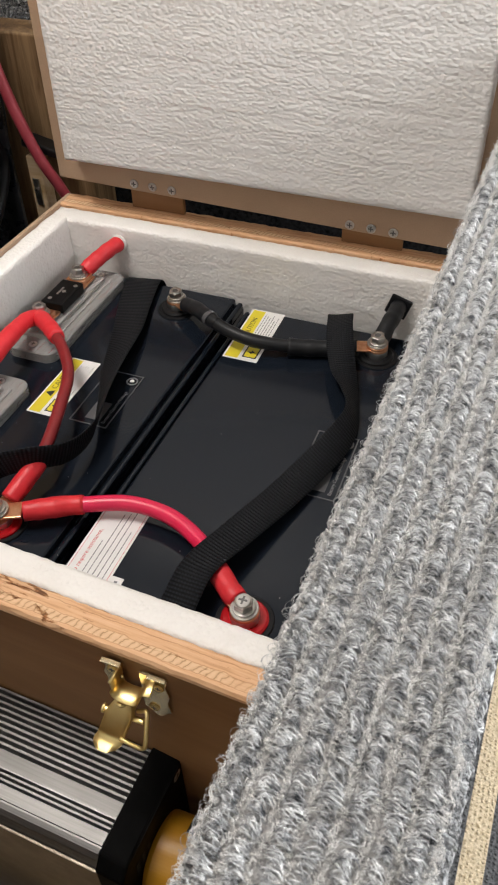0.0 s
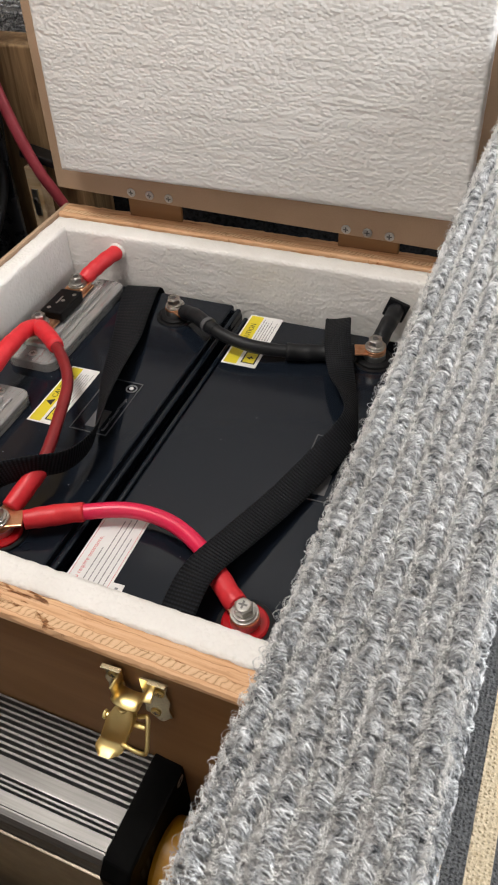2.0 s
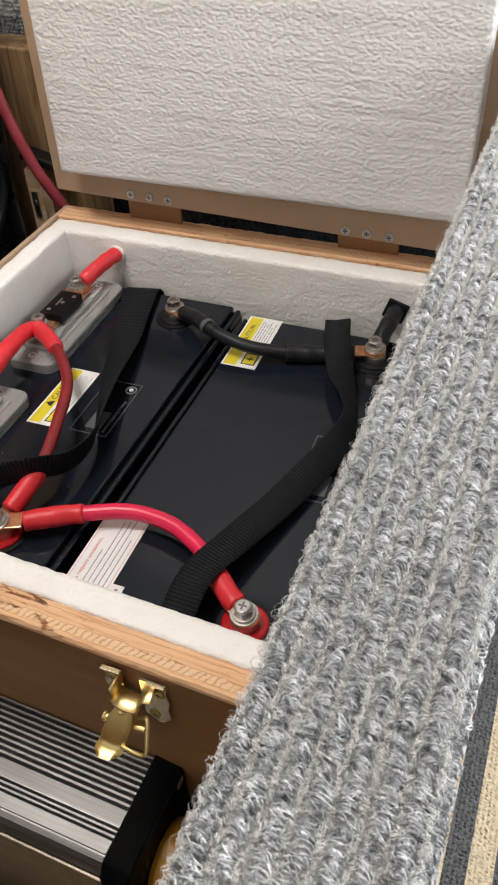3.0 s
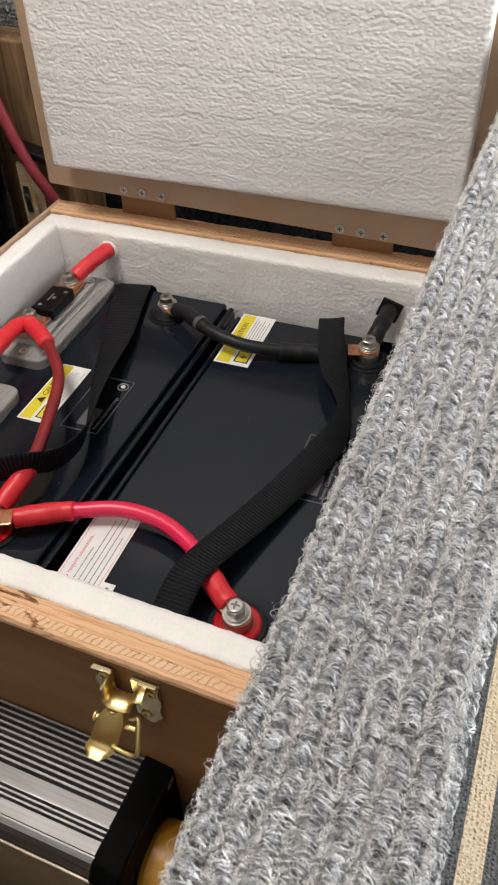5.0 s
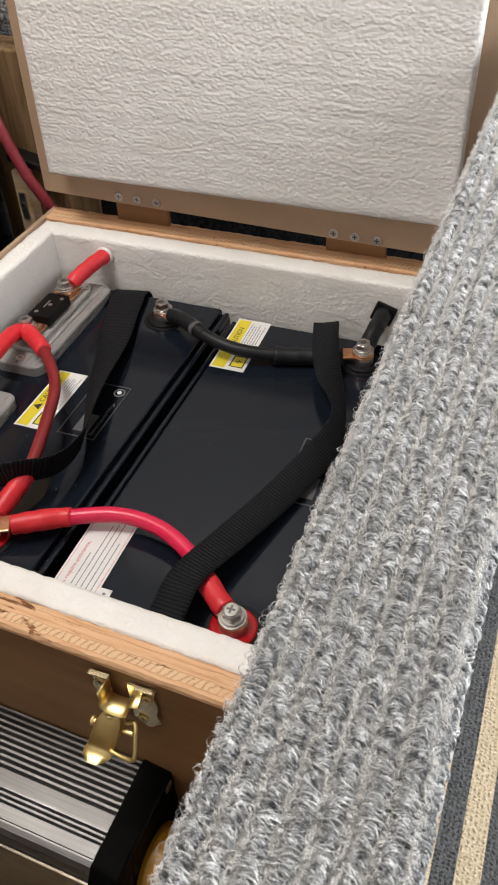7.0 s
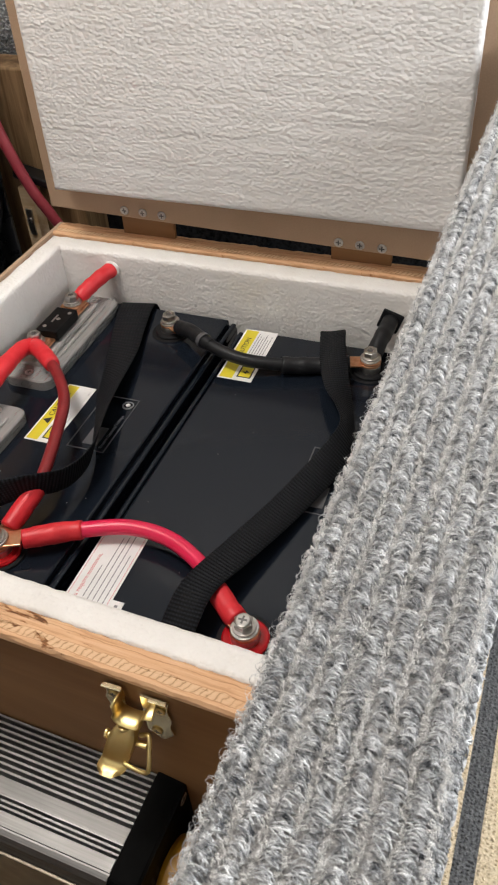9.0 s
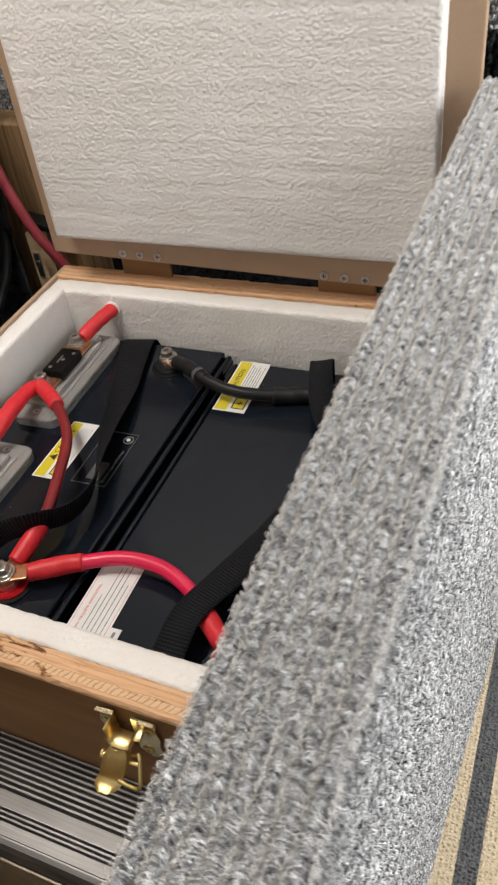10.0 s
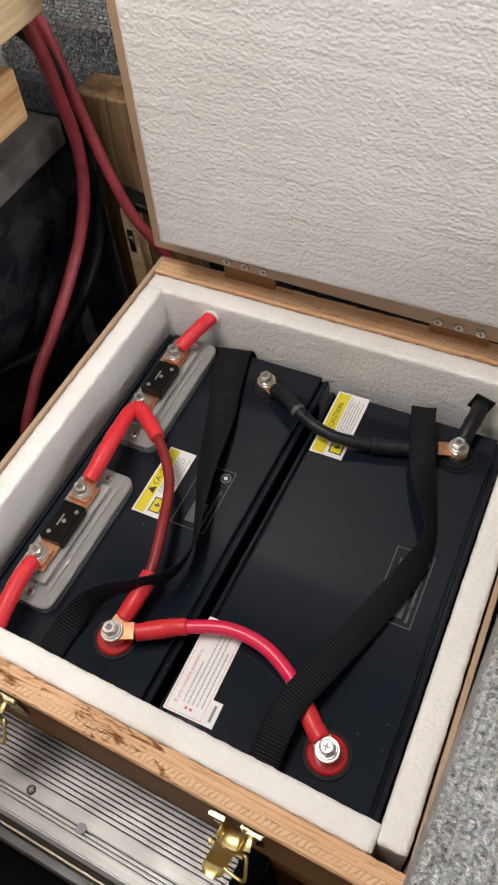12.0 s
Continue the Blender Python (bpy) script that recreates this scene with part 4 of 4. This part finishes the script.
# carrying straps
part("strap", ribbon([(0.077, 0.107, -0.012), (0.077, 0.1035, 0.010), (0.082, 0.082, 0.016), (0.090, 0.055, 0.0155), (0.101, 0.027, 0.012), (0.113, 0.001, 0.013), (0.120, -0.022, 0.0125), (0.115, -0.052, 0.0105), (0.0995, -0.100, 0.0095), (0.084, -0.147, 0.0145), (0.0735, -0.181, 0.0192), (0.0715, -0.206, 0.016), (0.071, -0.229, 0.005), (0.071, -0.2385, -0.012)],
                     [(1, 0, 0), (0.95, 0, 0.25), (0.95, 0.2, 0.25), (0.97, 0.2, 0.1), (0.9, 0.25, -0.3), (0.65, 0.15, -0.75), (0.5, -0.1, -0.85), (0.75, -0.3, -0.55), (0.88, -0.38, -0.25), (0.9, -0.38, -0.1), (0.95, -0.25, 0), (1, -0.05, 0), (1, 0, 0), (1, 0, 0)], 0.0212, 0.0014), STRAP, right, "black woven carrying strap", smooth=True)
part("strap", ribbon([(-0.1075, 0.118, -0.012), (-0.1075, 0.110, 0.004), (-0.0965, 0.070, 0.006), (-0.083, 0.030, 0.008), (-0.070, -0.020, 0.010), (-0.055, -0.062, 0.014), (-0.043, -0.098, 0.017), (-0.045, -0.128, 0.022), (-0.061, -0.148, 0.029), (-0.080, -0.159, 0.025), (-0.095, -0.172, 0.015), (-0.102, -0.192, 0.005), (-0.104, -0.2165, 0.001), (-0.104, -0.2205, -0.012)],
                     [(1, 0.2, 0), (1, 0.2, 0), (1, 0.25, 0), (0.95, 0.3, 0.1), (0.8, 0.3, 0.5), (0.5, 0.2, 0.85), (0.30, 0.05, 0.94), (0.20, 0.05, 0.95), (0.10, 0.02, 0.95), (-0.05, 0.05, 0.95), (-0.40, 0.1, 0.8), (-0.9, 0.15, 0.3), (-1, 0, 0), (-1, 0, 0)], lambda f: 0.0200 + 0.0150 * max(0.0, 1 - f / 0.36), 0.0014), STRAP, left, "black woven carrying strap", smooth=True)


# ---- fuse holders ----
def rounded_plate(hx, hy, r, z0, z1, n=6):
    bm = bmesh.new()
    rim = []
    for cx, cy, a in ((hx - r, hy - r, 0), (-hx + r, hy - r, 90), (-hx + r, -hy + r, 180), (hx - r, -hy + r, 270)):
        for i in range(n + 1):
            q = radians(a + 90 * i / n)
            rim.append((cx + r * math.cos(q), cy + r * math.sin(q)))
    lo = [bm.verts.new((x, y, z0)) for x, y in rim]
    hi = [bm.verts.new((x, y, z1 - 0.001)) for x, y in rim]
    top = [bm.verts.new((x * (1 - 0.001 / hx), y * (1 - 0.001 / hy), z1)) for x, y in rim]
    for a, b in ((lo, hi), (hi, top)):
        for i in range(len(rim)):
            j = (i + 1) % len(rim)
            bm.faces.new((a[i], a[j], b[j], b[i]))
    bm.faces.new(top)
    bm.faces.new(lo[::-1])
    return bm


def fuse_holder():
    f = thing("fuse_holder", "frosted clear fuse holder with a black bolt-down fuse on the battery", "fuse holder", "fuse holders on the battery")
    base = part("base_plate", rounded_plate(0.022, 0.065, 0.009, 0.0, 0.009), FROSTED, f)
    part("raised_bed", block((-0.020, -0.048, 0.009), (0.009, 0.048, 0.0135), 0.001), FROSTED, base)
    part("rib", block((0.0125, -0.052, 0.009), (0.0145, 0.050, 0.0108), 0.0004), FROSTED, base)
    body = part("fuse_body", block((-0.0135, -0.0180, 0.015), (0.0065, 0.0180, 0.0245), 0.0012), GLOSS_BLACK, f)
    for x, y in ((-0.008, -0.012), (0.003, 0.011), (-0.002, 0.0005)):
        part("rivet", disc((x, y, 0.0243), 0.0018, 0.0006, 14, 0.0002), STEEL, body)
    part("window", block((-0.006, -0.005, 0.0244), (-0.0045, 0.006, 0.0249), 0.0002), STEEL, body)
    for s in (-1, 1):
        tab = part("fuse_tab", block((-0.013, min(s * 0.016, s * 0.041), 0.0155), (0.004, max(s * 0.016, s * 0.041), 0.0175), 0.0004), COPPER, f)
        bolt_head((-0.006, s * 0.031, 0.0215), f, (0, 0), 0.0057, "stud_nut")
        part("nut_pad", block((-0.014, s * 0.031 - 0.008, 0.0176), (0.003, s * 0.031 + 0.008, 0.0214), 0.0004), COPPER, f)
    for y in (-0.056, 0.056):
        cross_screw((0.0, y, 0.0088), 0.0036, f, Matrix(), STEEL, "mount_screw")
    return f


fuse = fuse_holder()
fuse.matrix_world = pose(-0.144, 0.040, 0.0)
copy_thing(fuse, pose(-0.142, -0.122, 0.0, 0, 0, -0.5))

# ---- cables in the box ----
SLEEVE_R, CABLE_R = 0.0068, 0.0052


def lug(c, to, z, parent, r=0.0085):
    """A crimp lug: an eye at c and a tongue towards to."""
    d = Vector((to[0] - c[0], to[1] - c[1], 0)).normalized()
    turn = Matrix(((d.x, -d.y, 0, c[0]), (d.y, d.x, 0, c[1]), (0, 0, 1, z), (0, 0, 0, 1)))
    bm = ring((0, 0, 0), r, 0.004, 0.0022, 28)
    bm = block((r * 0.55, -r * 0.78, 0.0002), (r * 1.9, r * 0.78, 0.0021), 0.0005, bm=bm)
    l = part("lug", bm, COPPER, parent, "bare copper crimp lug")
    l.data.transform(turn)
    return l


def cable(name, label, pts, parts, mats, group="battery cables"):
    """A cable with shrink sleeves: parts are (from, to, radius, material index)."""
    c = thing(name, label, "cable", group)
    line = spline(pts, 8)
    n = len(line) - 1
    for nm, a, b, r, k, lab in parts:
        seg = line[int(round(a * n)):int(round(b * n)) + 1]
        part(nm, tube(seg, r, 16, 2, 0.09 if nm == "shrink_sleeve" else 0.01), mats[k], c, lab, smooth=True)
    return c


bulge = lambda f: SLEEVE_R * (0.90 + 0.10 * math.sin(math.pi * min(1.0, f)) ** 0.5)
c1 = cable("red_cable", "thick red cable bridging the two positive terminals", [(-0.050, -0.176, 0.012), (-0.036, -0.167, 0.0115), (-0.021, -0.158, 0.0105), (0.009, -0.147, 0.0115), (0.038, -0.148, 0.0115), (0.064, -0.160, 0.0105), (0.082, -0.176, 0.010), (0.094, -0.187, 0.010), (0.100, -0.191, 0.010)],
           [("jacket", 0.1, 0.9, CABLE_R, 0, ""), ("shrink_sleeve", 0.0, 0.27, bulge, 1, "red shrink sleeve"), ("shrink_sleeve", 0.73, 1.0, bulge, 1, "red shrink sleeve")], (RED_CABLE, RED))
lug((-0.066, -0.182), (-0.045, -0.172), 0.0108, c1)
lug((0.106, -0.196), (0.095, -0.187), 0.0085, c1)
c2 = cable("red_cable", "dark red cable from the fuse to the positive terminal", [(-0.147, 0.003, 0.022), (-0.136, -0.006, 0.026), (-0.118, -0.020, 0.028), (-0.099, -0.038, 0.028), (-0.083, -0.060, 0.026), (-0.070, -0.095, 0.025), (-0.061, -0.130, 0.021), (-0.061, -0.152, 0.017), (-0.064, -0.170, 0.012)],
           [("jacket", 0.1, 0.9, 0.0043, 0, ""), ("shrink_sleeve", 0.0, 0.28, bulge, 1, "red shrink sleeve"), ("shrink_sleeve", 0.76, 1.0, bulge, 1, "red shrink sleeve")], (RED_DARK, RED))
lug((-0.066, -0.182), (-0.065, -0.165), 0.0085, c2)
c3 = cable("red_cable", "short red jumper cable between the two fuse holders", [(-0.150, 0.002, 0.022), (-0.150, -0.012, 0.027), (-0.147, -0.040, 0.030), (-0.146, -0.062, 0.028), (-0.148, -0.079, 0.022)], [("shrink_sleeve", 0.0, 1.0, bulge, 0, "red shrink sleeve")], (RED,))
c4 = cable("red_cable", "short red cable leaving through the foam liner", [(-0.148, 0.079, 0.022), (-0.144, 0.090, 0.026), (-0.138, 0.106, 0.030), (-0.134, 0.119, 0.031), (-0.132, 0.145, 0.030)], [("shrink_sleeve", 0.0, 0.78, bulge, 0, "red shrink sleeve"), ("jacket", 0.7, 1.0, CABLE_R, 0, "")], (RED,))
c5 = cable("red_cable", "red cable from the fuse into the liner gap", [(-0.148, -0.160, 0.022), (-0.147, -0.175, 0.025), (-0.145, -0.195, 0.024), (-0.144, -0.215, 0.018), (-0.144, -0.2215, 0.012)], [("shrink_sleeve", 0.0, 1.0, bulge, 0, "red shrink sleeve")], (RED,))
for c, a, to in ((c4, (-0.150, 0.071), (-0.147, 0.085)), (c3, (-0.150, 0.009), (-0.150, -0.01)), (c3, (-0.148, -0.091), (-0.147, -0.075)), (c5, (-0.148, -0.153), (-0.147, -0.17))):
    lug(a, to, 0.0192, c, 0.0075)
thin = lambda f: SLEEVE_R * (0.95 - 0.12 * f)
c6 = cable("black_cable", "thick black cable bridging the two negative terminals", [(-0.050, 0.074, 0.011), (-0.036, 0.066, 0.015), (-0.020, 0.055, 0.016), (-0.002, 0.047, 0.0145), (0.021, 0.044, 0.012), (0.049, 0.050, 0.0085), (0.075, 0.058, 0.0072), (0.100, 0.066, 0.0085)],
           [("jacket", 0.1, 0.9, CABLE_R, 0, ""), ("shrink_sleeve", 0.0, 0.36, thin, 0, ""), ("shrink_sleeve", 0.72, 1.0, SLEEVE_R, 0, "")], (BLACK_CABLE,))
lug((-0.062, 0.081), (-0.045, 0.071), 0.0085, c6)
lug((0.116, 0.071), (0.098, 0.066), 0.0085, c6)
part("cable_marker", tube([(-0.0215, 0.0562, 0.0160), (-0.0200, 0.0551, 0.0160), (-0.0185, 0.0541, 0.0159)], 0.0067, 16, 2), LABEL_SILVER, c6)
c7 = cable("black_cable", "black cable leaving through the foam liner", [(0.117, 0.078, 0.012), (0.119, 0.090, 0.018), (0.121, 0.103, 0.020), (0.1215, 0.116, 0.020), (0.121, 0.140, 0.008)], [("shrink_sleeve", 0.0, 1.0, SLEEVE_R, 0, "")], (BLACK_CABLE,))
lug((0.116, 0.071), (0.118, 0.088), 0.0108, c7)
for c, at in ((left, (-0.066, -0.182, 0.0132)), (left, (-0.062, 0.081, 0.0108)), (right, (0.106, -0.196, 0.0108)), (right, (0.116, 0.071, 0.0132))):
    bolt_head(at, c, (4, -3), 0.0058, cross=at[0] > 0.1 and at[1] < 0)

# ---- inverter in front of the box ----
inv = thing("inverter", "ribbed aluminium power inverter with black end caps, standing against the box", "inverter")
prof, y = [], -0.268
prof.append((y, -0.20))
prof.append((y, -0.043))
for k in range(10):
    prof += [(y - 0.0014, -0.042), (y - 0.0018, -0.0498), (y - 0.0032, -0.0498), (y - 0.0036, -0.042)]
    y -= 0.0036
y -= 0.0093
prof.append((y + 0.001, -0.0418))
for k in range(3):
    prof += [(y - 0.0002, -0.042), (y - 0.0003, -0.0500), (y - 0.0015, -0.0500), (y - 0.0018, -0.042)]
    y -= 0.0028
y -= 0.0060
prof += [(y, -0.042), (y - 0.0002, -0.0432), (y - 0.0012, -0.0432), (y - 0.0014, -0.0422), (y - 0.004, -0.0432), (y - 0.006, -0.047), (y - 0.0068, -0.054), (y - 0.0068, -0.075), (y - 0.0056, -0.077), (y - 0.0056, -0.082), (y - 0.0068, -0.084), (y - 0.0068, -0.20)]
ext = bmesh.new()
sides = [[ext.verts.new((x, yy, zz)) for yy, zz in prof] for x in (-0.46, 0.0695)]
for i in range(len(prof)):
    j = (i + 1) % len(prof)
    ext.faces.new((sides[0][i], sides[0][j], sides[1][j], sides[1][i]))
ext.faces.new(sides[0])
ext.faces.new(sides[1][::-1])
bmesh.ops.recalc_face_normals(ext, faces=ext.faces[:])
part("ribbed_body", ext, ALU, inv)
FY = y - 0.007
cap = cut_plate([(FY - 0.003, -0.205), (FY - 0.003, -0.050), (FY + 0.004, -0.0425), (-0.2750, -0.0400), (-0.2660, -0.0400), (-0.2660, -0.205)], 0.0, 0.0165, Matrix(((0, -1, 0, 0.0695), (1, 0, 0, 0), (0, 0, 1, 0), (0, 0, 0, 1))))
for v in cap.verts:
    if v.co.x > 0.08 and v.co.z > -0.1:
        v.co.z -= 0.0035        # the outer face slopes away
bmesh.ops.bevel(cap, geom=cap.edges[:], offset=0.0014, segments=2, profile=0.5, affect="EDGES")
part("end_cap", cap, CAP_BLACK, inv, "black plastic end cap")
for k in range(5):
    part("vent_slot", block((0.0856, -0.325 + 0.006 * k, -0.072), (0.0865, -0.322 + 0.006 * k, -0.060), 0.0002), DARK, inv)
# Front face coloured with the reflection of the plywood.
part("front_apron", block((-0.46, FY - 0.0022, -0.20), (0.0693, FY - 0.0002, -0.058), 0.0005), APRON, inv, "metal front face with a brown wood reflection painted in")
cross_screw((0.0860, -0.2765, -0.0495), 0.0042, inv, pose(0, 0, 0, 0, 90, 0))
for x, yy in ((-0.088, -0.3090), (-0.19, -0.3090)):
    cross_screw((x, yy, -0.0422), 0.0036, inv, Matrix(), BLACK_PLASTIC)
part("plug_button", disc((-0.040, -0.3140, -0.0422), 0.0040, 0.0012, 18, 0.0004), LABEL_GREY, inv)
for z in (-0.215,):
    part("foot_rail", block((-0.46, FY - 0.012, FLOOR + 0.0225), (0.073, -0.268, z + 0.01), 0.003), ALU, inv)

inv.matrix_world = Matrix.Translation((0.083, -0.2568, -0.016)) @ pose(0, 0, 0, 0, 0, -SKEW) @ Matrix.Translation((-0.08, 0.268, 0))

plug = thing("power_plug", "amber yellow power plug with a black printed label", "plug")
part("plug_body", disc((0.0868, -0.293, -0.106), 0.0235, 0.040, 72, 0.004, m=pose(0, 0, 0, 0, 90, 0)), YELLOW, plug, smooth=False)
part("plug_label", block((0.104, -0.287, -0.0850), (0.122, -0.274, -0.0830), 0.0004, rot=(-25, 0, 0)), LABEL_INK, plug)
part("plug_cord", tube([(0.126, -0.293, -0.106), (0.145, -0.295, -0.120), (0.165, -0.31, -0.2), (0.16, -0.33, -0.285)], 0.006, 12), BLACK_CABLE, plug, smooth=True)

# ---- left of the box ----
post = thing("wooden_post", "rough pine stud with dark stains beside the box", "post")
part("stud", block((-0.312, 0.215, FLOOR), (-0.212, 0.255, 0.168), 0.002), STUD, post)
part("batten", block((-0.2760, 0.1985, -0.075), (-0.2600, 0.2147, 0.060), 0.0015), PLANK, post, "pale pine batten")
brk = part("bolt_plate", block((-0.2715, 0.1963, 0.010), (-0.2645, 0.1984, 0.038), 0.0005), STEEL, post)
cross_screw((-0.2680, 0.1961, 0.026), 0.0036, brk, FACE_Y)

panel = thing("wheel_arch_panel", "scuffed black moulded plastic panel beside the box", "panel")
bm = bmesh.new()
ny, nz = 60, 44
grid = []
for i in range(ny + 1):
    col = []
    for k in range(nz + 1):
        u, v = i / ny, k / nz
        y, z = -0.45 + 0.645 * u, FLOOR + 0.44 * v
        x = -0.312 - 0.10 * (1 - v) ** 1.3 - 0.05 * (1 - u) + 0.016 * noise.noise(Vector((y * 9, z * 11, 3))) + 0.012 * math.sin(y * 22 + z * 9)
        if v > 0.82:
            x -= 0.012
        col.append(bm.verts.new((x, y, z)))
    grid.append(col)
for i in range(ny):
    for k in range(nz):
        bm.faces.new((grid[i][k], grid[i + 1][k], grid[i + 1][k + 1], grid[i][k + 1]))
bmesh.ops.recalc_face_normals(bm, faces=bm.faces[:])
bmesh.ops.solidify(bm, geom=bm.faces[:], thickness=0.004)
part("moulding", bm, MOULDED, panel, smooth=True)
part("return_edge", block((-0.345, 0.186, FLOOR), (-0.284, 0.1905, 0.163), 0.001), MOULDED, panel)
part("low_return", block((-0.2838, 0.186, FLOOR), (-0.212, 0.1903, -0.070), 0.001), MOULDED, panel)
part("flange", block((-0.350, -0.45, 0.132), (-0.310, 0.190, 0.160), 0.004), FLANGE, panel, "grey scuffed flange")

brd = thing("pale_board", "pale sawn pine board running along the van side", "board")
part("board", block((-0.36, -0.45, 0.270), (-0.270, 0.158, 0.320), 0.002), PLANK_Y, brd)
blk = thing("wood_block", "orange-brown sawn wood block under the pale board", "block")
part("block", block((-0.36, -0.45, 0.196), (-0.288, 0.126, 0.240), 0.003), BLOCK_Y, blk)
part("packer", block((-0.355, -0.45, 0.2402), (-0.305, 0.10, 0.2658), 0.001), BLACK_PLASTIC, blk)

for nm, lab, r, mat, pts in (
        ("red_supply_cable", "thick dull red supply cable hanging beside the box", 0.0060, RED_DULL, [(-0.37, 0.175, 0.262), (-0.325, 0.172, 0.266), (-0.298, 0.166, 0.252), (-0.288, 0.168, 0.198), (-0.287, 0.174, 0.14), (-0.287, 0.163, 0.092), (-0.287, 0.130, 0.050), (-0.287, 0.067, 0.003), (-0.289, 0.022, -0.030), (-0.295, -0.02, -0.10), (-0.31, -0.05, FLOOR + 0.01)]),
        ("red_supply_cable", "thick dull red supply cable hanging beside the box", 0.0054, RED_DULL, [(-0.38, 0.197, 0.258), (-0.335, 0.195, 0.260), (-0.310, 0.195, 0.240), (-0.297, 0.192, 0.203), (-0.282, 0.190, 0.148), (-0.266, 0.186, 0.105), (-0.250, 0.186, 0.066), (-0.238, 0.194, 0.034), (-0.230, 0.204, 0.0), (-0.226, 0.206, -0.05)]),
        ("black_supply_cable", "black supply cable hanging beside the box", 0.0066, BLACK_CABLE, [(-0.37, 0.186, 0.236), (-0.325, 0.186, 0.236), (-0.301, 0.187, 0.205), (-0.297, 0.198, 0.144), (-0.295, 0.196, 0.092), (-0.293, 0.174, 0.035), (-0.294, 0.122, -0.010), (-0.310, 0.085, -0.035), (-0.345, 0.05, -0.05), (-0.40, 0.0, -0.06)])):
    c = thing(nm, lab, "cable", "supply cables")
    part("jacket", tube(pts, r, 16, 12), mat, c, smooth=True)
clip = thing("cable_clip", "black plastic cable clip on the stud", "clip")
part("clip_band", block((-0.276, 0.1950, 0.066), (-0.232, 0.2148, 0.074), 0.002, rot=(0, 12, 0)), BLACK_PLASTIC, clip)

batten = thing("floor_batten", "short pine batten on the floor in front of the inverter", "batten")
part("batten", block((-0.09, -0.372, FLOOR + 0.0062), (0.060, -0.347, -0.20), 0.002), PLANK, batten)
for x, z, mat in ((-0.134, 0.031, FOAM),):
    part("cable_hole", ring((0, 0, 0), 0.0080, 0.0050, 0.0024, 22), mat, box, "torn cable hole in the foam").data.transform(Matrix.Translation((x, 0.1188, z)) @ FACE_Y)
part("tape_flare", block((0.1125, 0.1160, 0.0105), (0.1305, 0.1183, 0.0290), 0.001, rot=(0, 18, 0)), BLACK_CABLE, c7)
